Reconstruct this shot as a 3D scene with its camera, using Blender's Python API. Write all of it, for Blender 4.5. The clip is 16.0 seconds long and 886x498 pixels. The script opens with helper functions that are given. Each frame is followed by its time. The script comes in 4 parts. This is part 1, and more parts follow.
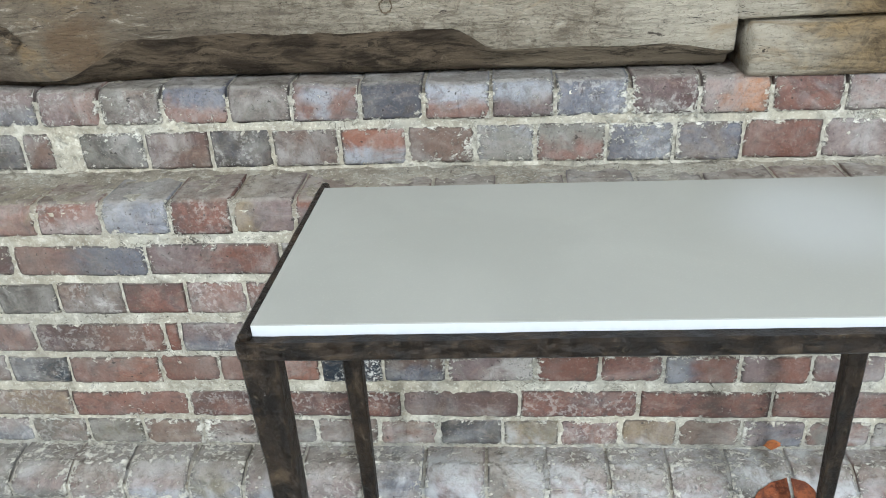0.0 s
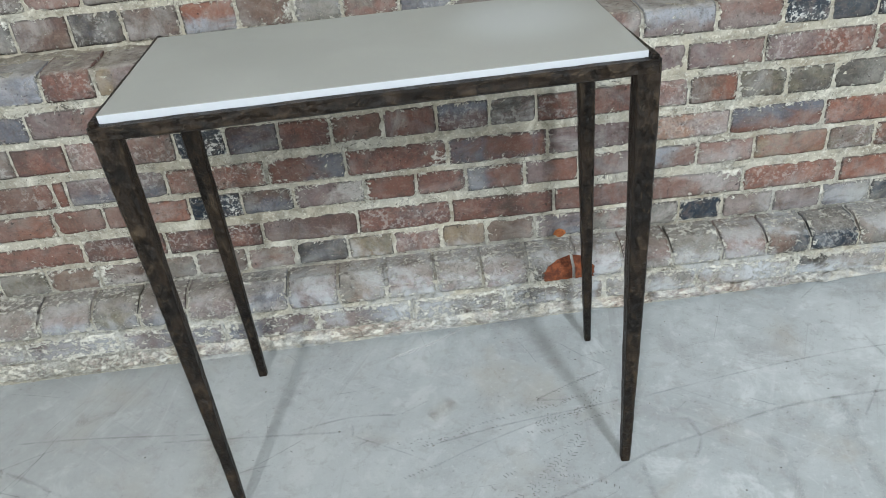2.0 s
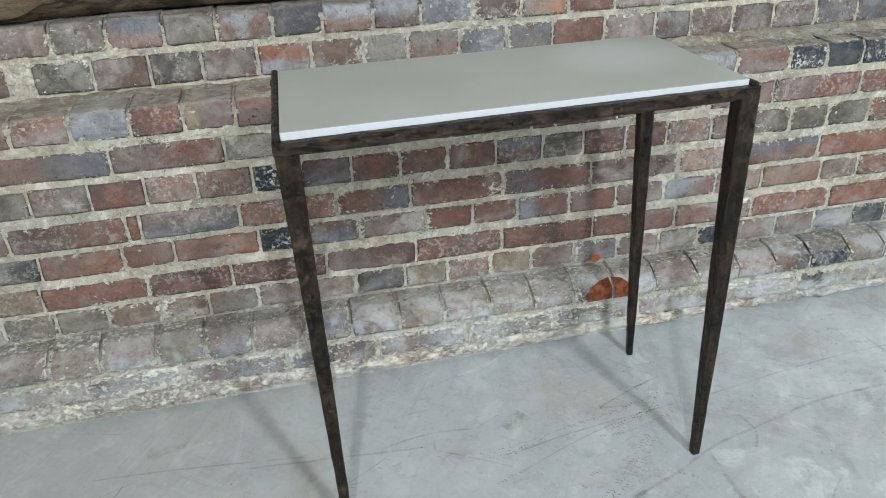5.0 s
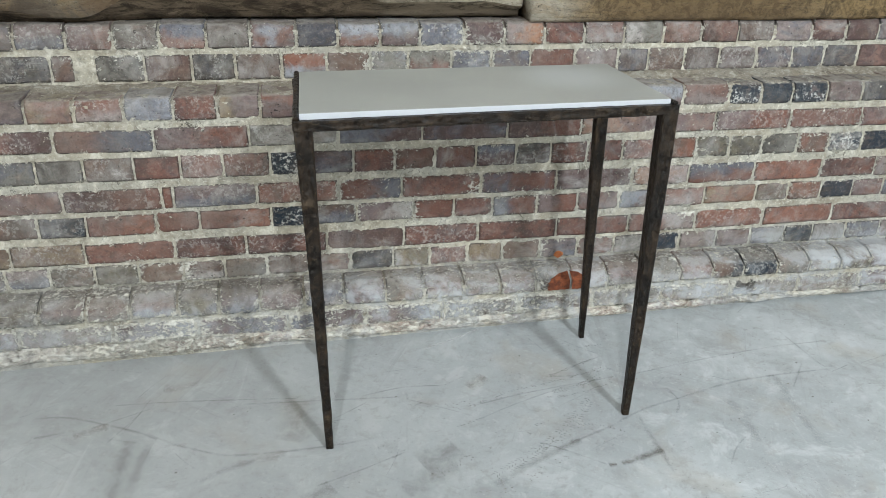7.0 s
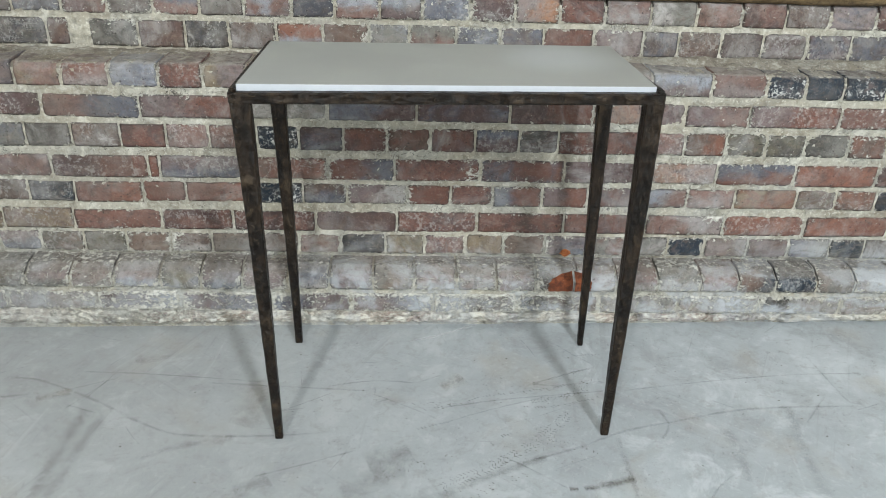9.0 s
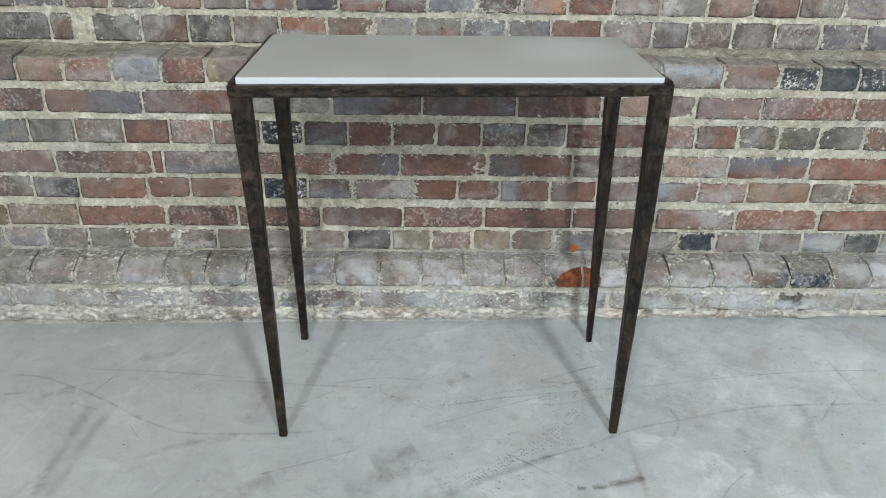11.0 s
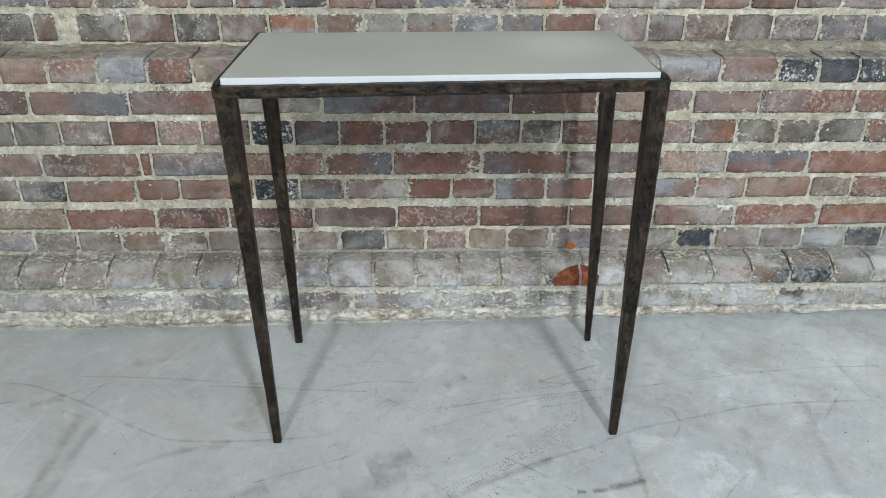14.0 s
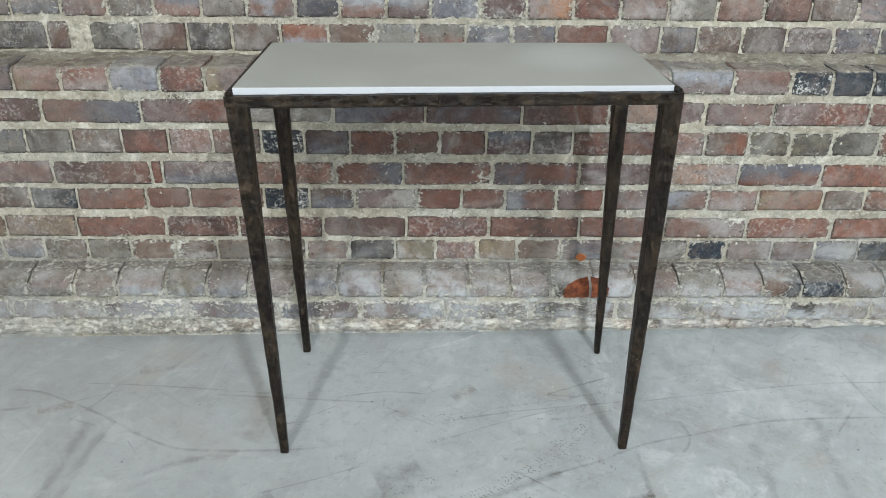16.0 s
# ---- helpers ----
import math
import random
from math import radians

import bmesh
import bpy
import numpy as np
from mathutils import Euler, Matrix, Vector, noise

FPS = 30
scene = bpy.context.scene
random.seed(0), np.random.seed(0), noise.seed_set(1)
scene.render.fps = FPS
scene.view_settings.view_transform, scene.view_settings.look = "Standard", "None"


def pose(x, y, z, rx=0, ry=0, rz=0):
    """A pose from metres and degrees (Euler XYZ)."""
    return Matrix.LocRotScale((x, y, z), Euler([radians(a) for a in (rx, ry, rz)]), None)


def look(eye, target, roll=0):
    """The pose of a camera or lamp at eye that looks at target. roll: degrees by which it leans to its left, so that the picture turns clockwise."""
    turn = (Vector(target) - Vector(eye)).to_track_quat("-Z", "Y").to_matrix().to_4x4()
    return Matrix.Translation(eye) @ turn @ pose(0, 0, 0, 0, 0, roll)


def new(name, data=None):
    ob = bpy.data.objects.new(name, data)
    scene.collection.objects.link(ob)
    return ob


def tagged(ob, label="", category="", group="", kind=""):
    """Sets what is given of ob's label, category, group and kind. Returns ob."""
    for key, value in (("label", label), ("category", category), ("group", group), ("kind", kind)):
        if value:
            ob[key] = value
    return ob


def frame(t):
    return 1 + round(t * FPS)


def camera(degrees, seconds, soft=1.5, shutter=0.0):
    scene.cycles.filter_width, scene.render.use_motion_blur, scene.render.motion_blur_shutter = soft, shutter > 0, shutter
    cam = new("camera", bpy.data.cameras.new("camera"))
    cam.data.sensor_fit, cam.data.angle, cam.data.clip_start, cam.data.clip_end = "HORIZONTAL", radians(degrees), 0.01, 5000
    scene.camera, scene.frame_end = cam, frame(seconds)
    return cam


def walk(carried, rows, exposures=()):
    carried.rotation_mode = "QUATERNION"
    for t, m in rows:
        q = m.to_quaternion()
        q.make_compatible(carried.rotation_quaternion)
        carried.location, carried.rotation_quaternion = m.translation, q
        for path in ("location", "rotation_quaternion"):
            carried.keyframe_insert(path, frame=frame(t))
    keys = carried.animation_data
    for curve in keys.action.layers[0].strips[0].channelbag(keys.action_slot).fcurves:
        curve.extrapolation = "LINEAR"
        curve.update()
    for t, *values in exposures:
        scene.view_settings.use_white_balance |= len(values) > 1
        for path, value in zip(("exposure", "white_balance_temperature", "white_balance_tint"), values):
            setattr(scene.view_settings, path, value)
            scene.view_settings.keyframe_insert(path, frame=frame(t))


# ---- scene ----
cam = camera(59.2, 16.0, soft=0.6)
PATH = [
    (0, (0.102, 0.068, 1.22), (-0.049, 1.837, 0.299), -3.6),
    (0.5, (0.186, -0.065, 1.233), (0.1, 1.676, 0.251), -4.8),
    (1, (0.238, -0.25, 1.225), (0.2, 1.469, 0.203), -5.6),
    (1.5, (0.272, -0.325, 1.216), (0.274, 1.371, 0.156), -6.1),
    (2, (0.287, -0.339, 1.196), (0.32, 1.339, 0.109), -6.6),
    (2.5, (0.269, -0.34, 1.191), (0.287, 1.348, 0.117), -6.3),
    (3, (0.224, -0.352, 1.192), (0.196, 1.351, 0.143), -5.5),
    (3.5, (0.11, -0.373, 1.207), (0.114, 1.329, 0.157), -6.2),
    (4, (-0.015, -0.386, 1.219), (0.091, 1.314, 0.169), -6.5),
    (4.5, (-0.103, -0.388, 1.205), (0.164, 1.317, 0.194), -5.2),
    (7, (-0.149, -0.792, 1.244), (0.192, 0.97, 0.361), 0.6),
    (7.5, (-0.054, -0.74, 1.241), (0.25, 1.034, 0.369), 1.1),
    (8, (0.102, -0.713, 1.202), (0.293, 1.066, 0.308), 1.3),
    (8.5, (0.161, -0.707, 1.202), (0.265, 1.068, 0.287), 1.5),
    (11, (0.195, -0.68, 1.188), (0.234, 1.09, 0.257), 0.2),
    (11.5, (0.205, -0.672, 1.186), (0.247, 1.09, 0.242), 0.0),
    (12, (0.206, -0.659, 1.188), (0.249, 1.099, 0.236), -0.1),
    (12.5, (0.199, -0.659, 1.184), (0.24, 1.099, 0.23), -0.2),
    (13, (0.198, -0.65, 1.192), (0.238, 1.11, 0.243), -0.2),
    (13.5, (0.202, -0.642, 1.19), (0.244, 1.122, 0.249), -0.3),
    (14, (0.206, -0.644, 1.184), (0.248, 1.119, 0.241), -0.6),
    (14.5, (0.208, -0.639, 1.195), (0.249, 1.122, 0.249), -1.0),
    (15, (0.209, -0.642, 1.192), (0.251, 1.12, 0.247), -1.2),
    (15.5, (0.206, -0.64, 1.193), (0.238, 1.126, 0.255), -1.0),
    (16, (0.201, -0.635, 1.187), (0.224, 1.138, 0.262), -0.3),
]
EXPOSURES = [(0, 0.38, 5940, 7), (0.5, 0.28, 5960, 7), (1.0, 0.14, 5980, 7), (2.0, 0.02, 6040, 7), (4.5, 0.0, 6090, 7), (7, -0.01, 6140, 7), (8, 0.12, 6140, 7), (8.5, -0.02, 6140, 7), (11, -0.01, 6140, 7), (16, -0.02, 6140, 7)]
walk(cam, [(t, look(eye, target, roll)) for t, eye, target, roll in PATH], EXPOSURES)

# ---- world and light ----
SKY_LEVEL, WINDOW_LEFT, WINDOW_RIGHT, DOORWAY = 0.10, 118.0, 198.0, 46.0
world = bpy.data.worlds.new("sky")
scene.world = world
world.use_nodes = True
wn = world.node_tree
sky = wn.nodes.new("ShaderNodeTexSky")
sky.sky_type, sky.sun_disc = "NISHITA", False
sky.sun_elevation, sky.sun_rotation = radians(40), radians(160)
wn.links.new(sky.outputs[0], wn.nodes["Background"].inputs[0])
wn.nodes["Background"].inputs[1].default_value = SKY_LEVEL


def window_light(name, place, target, width, height, power, colour):
    lamp = bpy.data.lights.new(name, "AREA")
    lamp.shape, lamp.size, lamp.size_y = "RECTANGLE", width, height
    lamp.energy, lamp.color = power, colour
    ob = new(name, lamp)
    ob.matrix_world = look(place, target)
    return ob


# daylight entering through the two high windows and the open doorway behind the walker
window_light("daylight_left", (-0.98, -3.42, 3.8), (-0.50, 0.4, 0.7), 0.12, 1.5, WINDOW_LEFT, (0.98, 0.975, 0.95))
window_light("daylight_right", (1.68, -3.42, 3.8), (1.20, 0.4, 0.7), 0.36, 1.5, WINDOW_RIGHT, (0.93, 0.97, 1.0))
window_light("daylight_doorway", (0.55, -3.42, 1.15), (0.55, 0.0, 1.15), 1.9, 2.0, DOORWAY, (0.93, 0.97, 1.0))


# ---- materials ----
class Nodes:
    """A short way to wire a node material."""

    def __init__(self, name):
        self.mat = bpy.data.materials.new(name)
        self.mat.use_nodes = True
        self.tree = self.mat.node_tree
        self.shader = self.tree.nodes["Principled BSDF"]
        self.space = self.add("ShaderNodeTexCoord").outputs["Object"]

    def add(self, kind, **values):
        node = self.tree.nodes.new(kind)
        for key, value in values.items():
            node.inputs[key.replace("_", " ")].default_value = value
        return node

    def link(self, a, b):
        self.tree.links.new(a, b)

    def noise(self, scale, detail=4.0, rough=0.6, stretch=None, distort=0.0, space=None):
        node = self.add("ShaderNodeTexNoise", Scale=scale, Detail=detail, Roughness=rough, Distortion=distort)
        source = space or self.space
        if stretch:
            mapping = self.add("ShaderNodeMapping", Scale=stretch)
            self.link(source, mapping.inputs[0])
            source = mapping.outputs[0]
        self.link(source, node.inputs["Vector"])
        return node.outputs["Fac"]

    def ramp(self, fac, low, high, a=0.0, b=1.0):
        node = self.add("ShaderNodeMapRange")
        node.interpolation_type = "SMOOTHSTEP"
        for n, value in enumerate((low, high, a, b)):
            node.inputs[n + 1].default_value = value
        self.link(fac, node.inputs[0])
        return node.outputs[0]

    def math(self, op, a, b=0.0):
        node = self.add("ShaderNodeMath")
        node.operation = op
        for n, value in enumerate((a, b)):
            if isinstance(value, (int, float)):
                node.inputs[n].default_value = value
            else:
                self.link(value, node.inputs[n])
        return node.outputs[0]

    def mix(self, fac, a, b, blend="MIX"):
        node = self.add("ShaderNodeMix")
        node.data_type, node.blend_type = "RGBA", blend
        for socket, value in ((node.inputs[0], fac), (node.inputs[6], a), (node.inputs[7], b)):
            if isinstance(value, (int, float)):
                socket.default_value = value
            elif isinstance(value, tuple):
                socket.default_value = (*value, 1.0)
            else:
                self.link(value, socket)
        return node.outputs[2]

    def bump(self, height, strength, distance):
        node = self.add("ShaderNodeBump", Strength=strength, Distance=distance)
        self.link(height, node.inputs["Height"])
        self.link(node.outputs[0], self.shader.inputs["Normal"])

    def finish(self, colour, rough=0.9, metal=0.0, specular=0.3):
        for name, value in (("Base Color", colour), ("Roughness", rough), ("Metallic", metal), ("Specular IOR Level", specular)):
            socket = self.shader.inputs[name]
            if isinstance(value, tuple):
                socket.default_value = (*value, 1.0)
            elif isinstance(value, (int, float)):
                socket.default_value = value
            else:
                self.link(value, socket)
        return self.mat


SOOT, DUST = (0.05, 0.045, 0.042), (0.21, 0.18, 0.15)

# places where the old limewash still clings
LIME_SPOTS = [((0.325, 1.235, 0.425), 0.045, 0.15), ((0.155, 1.235, 0.350), 0.05, 0.12), ((0.80, 1.235, 0.425), 0.09, 0.07), ((1.015, 1.235, 0.292), 0.05, 0.13),
              ((0.555, 1.235, 0.205), 0.035, 0.14), ((-0.614, 1.235, 0.265), 0.06, 0.11), ((-0.48, 1.235, 0.225), 0.05, 0.12), ((0.86, 1.235, 0.66), 0.06, 0.10),
              ((-0.10, 1.366, 0.775), 0.05, 0.05), ((0.33, 1.366, 0.785), 0.07, 0.05), ((-0.65, 1.146, 0.055), 0.22, 0.06)]


def lime_crust(n, colour, place, amount, rim=None, haze=0.5, shield=None):
    """A thin bluish film of limewash and thicker flakes of it with dark lips; they run on across bricks and joints."""
    split = n.add("ShaderNodeSeparateXYZ")
    n.link(place, split.inputs[0])
    gather = n.noise(3.1, 4, 0.6, distort=0.4, space=place)
    low = n.ramp(n.math("ADD", split.outputs[2], n.math("MULTIPLY", n.math("SUBTRACT", gather, 0.5), 0.14)), 0.10, 0.25, 1.0, 0.0)
    # the film: soft clouds, washed downwards, dense over the foot of the wall
    film = n.noise(8, 6, 0.66, stretch=(0.8, 1, 1.0), distort=0.7, space=place)
    drip = n.noise(46, 5, 0.65, stretch=(1, 1, 0.10), distort=0.3, space=place)
    film = n.math("ADD", film, n.math("MULTIPLY", n.math("SUBTRACT", drip, 0.5), 0.16))
    film = n.ramp(n.math("ADD", film, n.math("MULTIPLY", low, 0.10)), 0.50, 0.68)
    # the film thins towards the left end
    film = n.math("MULTIPLY", film, n.ramp(split.outputs[0], -0.6, 0.1, 0.6, 1.0))
    if shield is not None:
        film = n.math("MULTIPLY", film, shield)
    colour = n.mix(n.math("MULTIPLY", film, n.math("ADD", n.math("MULTIPLY", low, 0.44), 0.85 * haze)), colour, n.mix(low, (0.465, 0.46, 0.44), (0.50, 0.515, 0.53)))
    # grime in drifts; the darkening grows towards the left end
    grime = n.noise(11, 6, 0.70, distort=0.8, space=place)
    toned = n.math("ADD", split.outputs[0], n.math("MULTIPLY", n.math("SUBTRACT", gather, 0.5), 2.2))
    grime = n.math("ADD", grime, n.ramp(toned, -0.9, 0.15, 0.16, 0.0))
    colour = n.mix(n.ramp(grime, 0.56, 0.72, 0.0, 0.75 * haze), colour, (0.115, 0.098, 0.080))
    # flakes
    flake = n.noise(85, 7, 0.78, stretch=(0.85, 1, 1.1), distort=0.35, space=place)
    level = n.math("ADD", flake, n.math("MULTIPLY", n.math("SUBTRACT", gather, 0.5), 0.40))
    level = n.math("ADD", n.math("ADD", level, n.math("MULTIPLY", low, 0.055)), amount)
    # a thick crust where the plinth meets the wall
    run = n.math("ADD", split.outputs[2], n.math("MULTIPLY", n.math("SUBTRACT", split.outputs[0], 0.1), 0.0155))
    level = n.math("ADD", level, n.ramp(n.math("ABSOLUTE", n.math("SUBTRACT", run, 0.177)), 0.003, 0.011, 0.09, 0.0))
    for spot, reach, gain in LIME_SPOTS:
        away = n.add("ShaderNodeVectorMath")
        away.operation = "DISTANCE"
        n.link(place, away.inputs[0])
        away.inputs[1].default_value = spot
        level = n.math("ADD", level, n.ramp(away.outputs["Value"], 0.0, reach, gain, 0.0))
    if rim is not None:
        level = n.math("ADD", level, n.math("MULTIPLY", rim, 0.115))
    lip = n.ramp(n.math("ABSOLUTE", n.math("SUBTRACT", level, 0.606)), 0.0, 0.012, 0.5, 0.0)
    colour = n.mix(lip, colour, (0.085, 0.070, 0.056))
    mask = n.ramp(level, 0.608, 0.665)
    tone = n.mix(n.ramp(n.noise(110, 4, 0.7, space=place), 0.38, 0.62), (0.74, 0.715, 0.64), (0.54, 0.51, 0.43))
    return n.mix(n.math("MULTIPLY", mask, 0.92), colour, tone), mask


def brick_material():
    """Hand-made fired clay. Each brick carries its two colours, how they part on its face, and its wear."""
    n = Nodes("fired_clay_brick")
    info = n.add("ShaderNodeObjectInfo")
    geometry = n.add("ShaderNodeNewGeometry")
    place = geometry.outputs["Position"]

    def own(name, output="Color"):
        node = n.add("ShaderNodeAttribute")
        node.attribute_type, node.attribute_name = "OBJECT", name
        return node.outputs[output]

    rim = n.add("ShaderNodeAttribute")
    rim.attribute_name = "rim"
    rim = rim.outputs["Fac"]
    wear = n.add("ShaderNodeSeparateXYZ")
    n.link(own("wear", "Vector"), wear.inputs[0])
    bloom, lime, fleck = wear.outputs
    shift = n.add("ShaderNodeVectorMath")
    shift.operation = "MULTIPLY_ADD"
    n.link(info.outputs["Random"], shift.inputs[0])
    shift.inputs[1].default_value = (37.0, 11.0, 23.0)
    n.link(place, shift.inputs[2])
    space = shift.outputs[0]
    # two clays: one runs into the other across the face, or in clouds
    across = n.add("ShaderNodeVectorMath")
    across.operation = "DOT_PRODUCT"
    n.link(n.space, across.inputs[0])
    n.link(own("parting", "Vector"), across.inputs[1])
    cloud = n.noise(17, 4, 0.6, stretch=(0.85, 1, 1.1), distort=0.9, space=space)
    part_at = n.math("ADD", across.outputs["Value"], n.math("MULTIPLY", n.math("SUBTRACT", cloud, 0.5), 4.2))
    colour = n.mix(n.ramp(part_at, -0.55, 0.75), own("tone_a"), own("tone_b"))
    value = n.add("ShaderNodeHueSaturation")
    n.link(n.ramp(info.outputs["Random"], 0.0, 1.0, 0.70, 0.94), value.inputs["Value"])
    value.inputs["Saturation"].default_value = 0.90
    n.link(colour, value.inputs["Color"])
    colour = value.outputs[0]
    # burnt clouds, soft and wide
    burnt = n.noise(24, 4, 0.6, distort=0.8, space=space)
    colour = n.mix(n.ramp(burnt, 0.52, 0.74, 0.0, 0.62), colour, (0.060, 0.046, 0.042))
    colour = n.mix(n.ramp(burnt, 0.28, 0.44, 0.30, 0.0), colour, (0.30, 0.205, 0.165))
    stain = n.noise(38, 6, 0.68, stretch=(0.8, 1, 1.1), distort=0.7, space=space)
    colour = n.mix(n.ramp(stain, 0.50, 0.64, 0.0, 0.45), colour, (0.085, 0.066, 0.052))
    colour = n.mix(n.ramp(stain, 0.36, 0.47, 0.22, 0.0), colour, (0.33, 0.265, 0.215))
    # drag marks of the mould
    drag = n.noise(60, 5, 0.65, stretch=(1, 1, 0.25), distort=0.4, space=space)
    colour = n.mix(n.ramp(drag, 0.54, 0.70, 0.0, 0.35), colour, (0.075, 0.058, 0.052))
    # pale bloom
    veil = n.noise(13, 5, 0.66, distort=0.8, space=space)
    veil = n.math("MULTIPLY", n.ramp(veil, 0.42, 0.68), n.ramp(drag, 0.30, 0.58, 0.45, 1.0))
    colour = n.mix(n.math("MULTIPLY", veil, bloom), colour, (0.330, 0.308, 0.284))
    # sandy grain, pits and hair cracks
    fine = n.noise(210, 5, 0.70, space=space)
    colour = n.mix(n.ramp(fine, 0.54, 0.66, 0.0, 0.38), colour, SOOT)
    colour = n.mix(n.ramp(fine, 0.34, 0.45, 0.22, 0.0), colour, (0.38, 0.33, 0.29))
    pits = n.noise(120, 2, 0.5, space=space)
    colour = n.mix(n.ramp(pits, 0.68, 0.73, 0.0, 0.85), colour, (0.035, 0.028, 0.025))
    crack = n.noise(20, 4, 0.6, distort=1.2, space=space)
    hair = n.ramp(n.math("ABSOLUTE", n.math("SUBTRACT", crack, 0.5)), 0.0, 0.007, 0.6, 0.0)
    colour = n.mix(n.math("MULTIPLY", hair, n.ramp(cloud, 0.54, 0.62)), colour, SOOT)
    patch = n.math("MULTIPLY", n.ramp(n.noise(110, 4, 0.7, space=space), 0.50, 0.58), n.ramp(n.noise(25, 2, 0.5, space=space), 0.38, 0.58))
    colour = n.mix(n.math("MULTIPLY", patch, fleck), colour, (0.60, 0.585, 0.54))
    # mortar smeared over the arrises
    smear = n.noise(42, 6, 0.70, distort=0.6, space=space)
    crust = n.math("ADD", n.math("ADD", smear, n.math("MULTIPLY", rim, 0.15)), n.math("MULTIPLY", lime, 0.5))
    crusted = n.ramp(crust, 0.735, 0.775)
    colour = n.mix(n.math("MULTIPLY", crusted, 0.92), colour, n.mix(n.ramp(fine, 0.38, 0.62), (0.66, 0.62, 0.52), (0.42, 0.385, 0.32)))
    # open joints along parts of the arrises
    gap = n.math("MULTIPLY", n.ramp(rim, 0.62, 0.95), n.ramp(n.noise(20, 4, 0.6, space=space), 0.46, 0.53))
    gap = n.math("MULTIPLY", gap, n.math("SUBTRACT", 1.0, crusted))
    colour = n.mix(n.math("MULTIPLY", gap, 0.7), colour, (0.040, 0.033, 0.028))
    split = n.add("ShaderNodeSeparateXYZ")
    n.link(geometry.outputs["Normal"], split.inputs[0])
    lying = n.ramp(split.outputs[2], 0.72, 0.99)
    dusty = n.mix(n.ramp(n.noise(26, 6, 0.72, space=place), 0.38, 0.62), DUST, (0.36, 0.335, 0.295))
    dusty = n.mix(n.ramp(n.noise(60, 5, 0.7, space=place), 0.54, 0.64, 0.0, 0.75), dusty, (0.075, 0.065, 0.055))
    colour = n.mix(n.math("MULTIPLY", lying, 0.72), colour, dusty)
    colour, flakes = lime_crust(n, colour, place, n.math("SUBTRACT", n.math("MULTIPLY", lime, 0.22), 0.062), rim, 0.42, n.ramp(bloom, 0.05, 0.40, 0.25, 1.0))
    height = n.math("ADD", n.math("ADD", n.math("MULTIPLY", fine, 0.45), n.math("MULTIPLY", flakes, 0.5)), n.math("ADD", n.math("MULTIPLY", crusted, 0.35), n.math("ADD", n.math("MULTIPLY", smear, 0.9), n.math("MULTIPLY", drag, 0.5))))
    n.bump(height, 0.8, 0.006)
    return n.finish(colour, n.ramp(cloud, 0.3, 0.7, 0.72, 0.95), 0.0, 0.25)


BRICK = brick_material()
# the clays of the wall
TONES = {
    "r": (0.200, 0.082, 0.054), "R": (0.270, 0.108, 0.064), "d": (0.108, 0.060, 0.055), "q": (0.240, 0.130, 0.100), "b": (0.165, 0.103, 0.075), "p": (0.205, 0.145, 0.136),
    "w": (0.440, 0.405, 0.365), "v": (0.315, 0.245, 0.222), "l": (0.350, 0.360, 0.390), "c": (0.255, 0.195, 0.150), "h": (0.175, 0.140, 0.120), "g": (0.225, 0.212, 0.180),
    "G": (0.085, 0.080, 0.066), "n": (0.170, 0.150, 0.100), "s": (0.155, 0.160, 0.190), "S": (0.078, 0.078, 0.090), "k": (0.018, 0.033, 0.050), "K": (0.022, 0.038, 0.056),
    "t": (0.275, 0.205, 0.120), "o": (0.400, 0.170, 0.070), "O": (0.330, 0.190, 0.125),
}


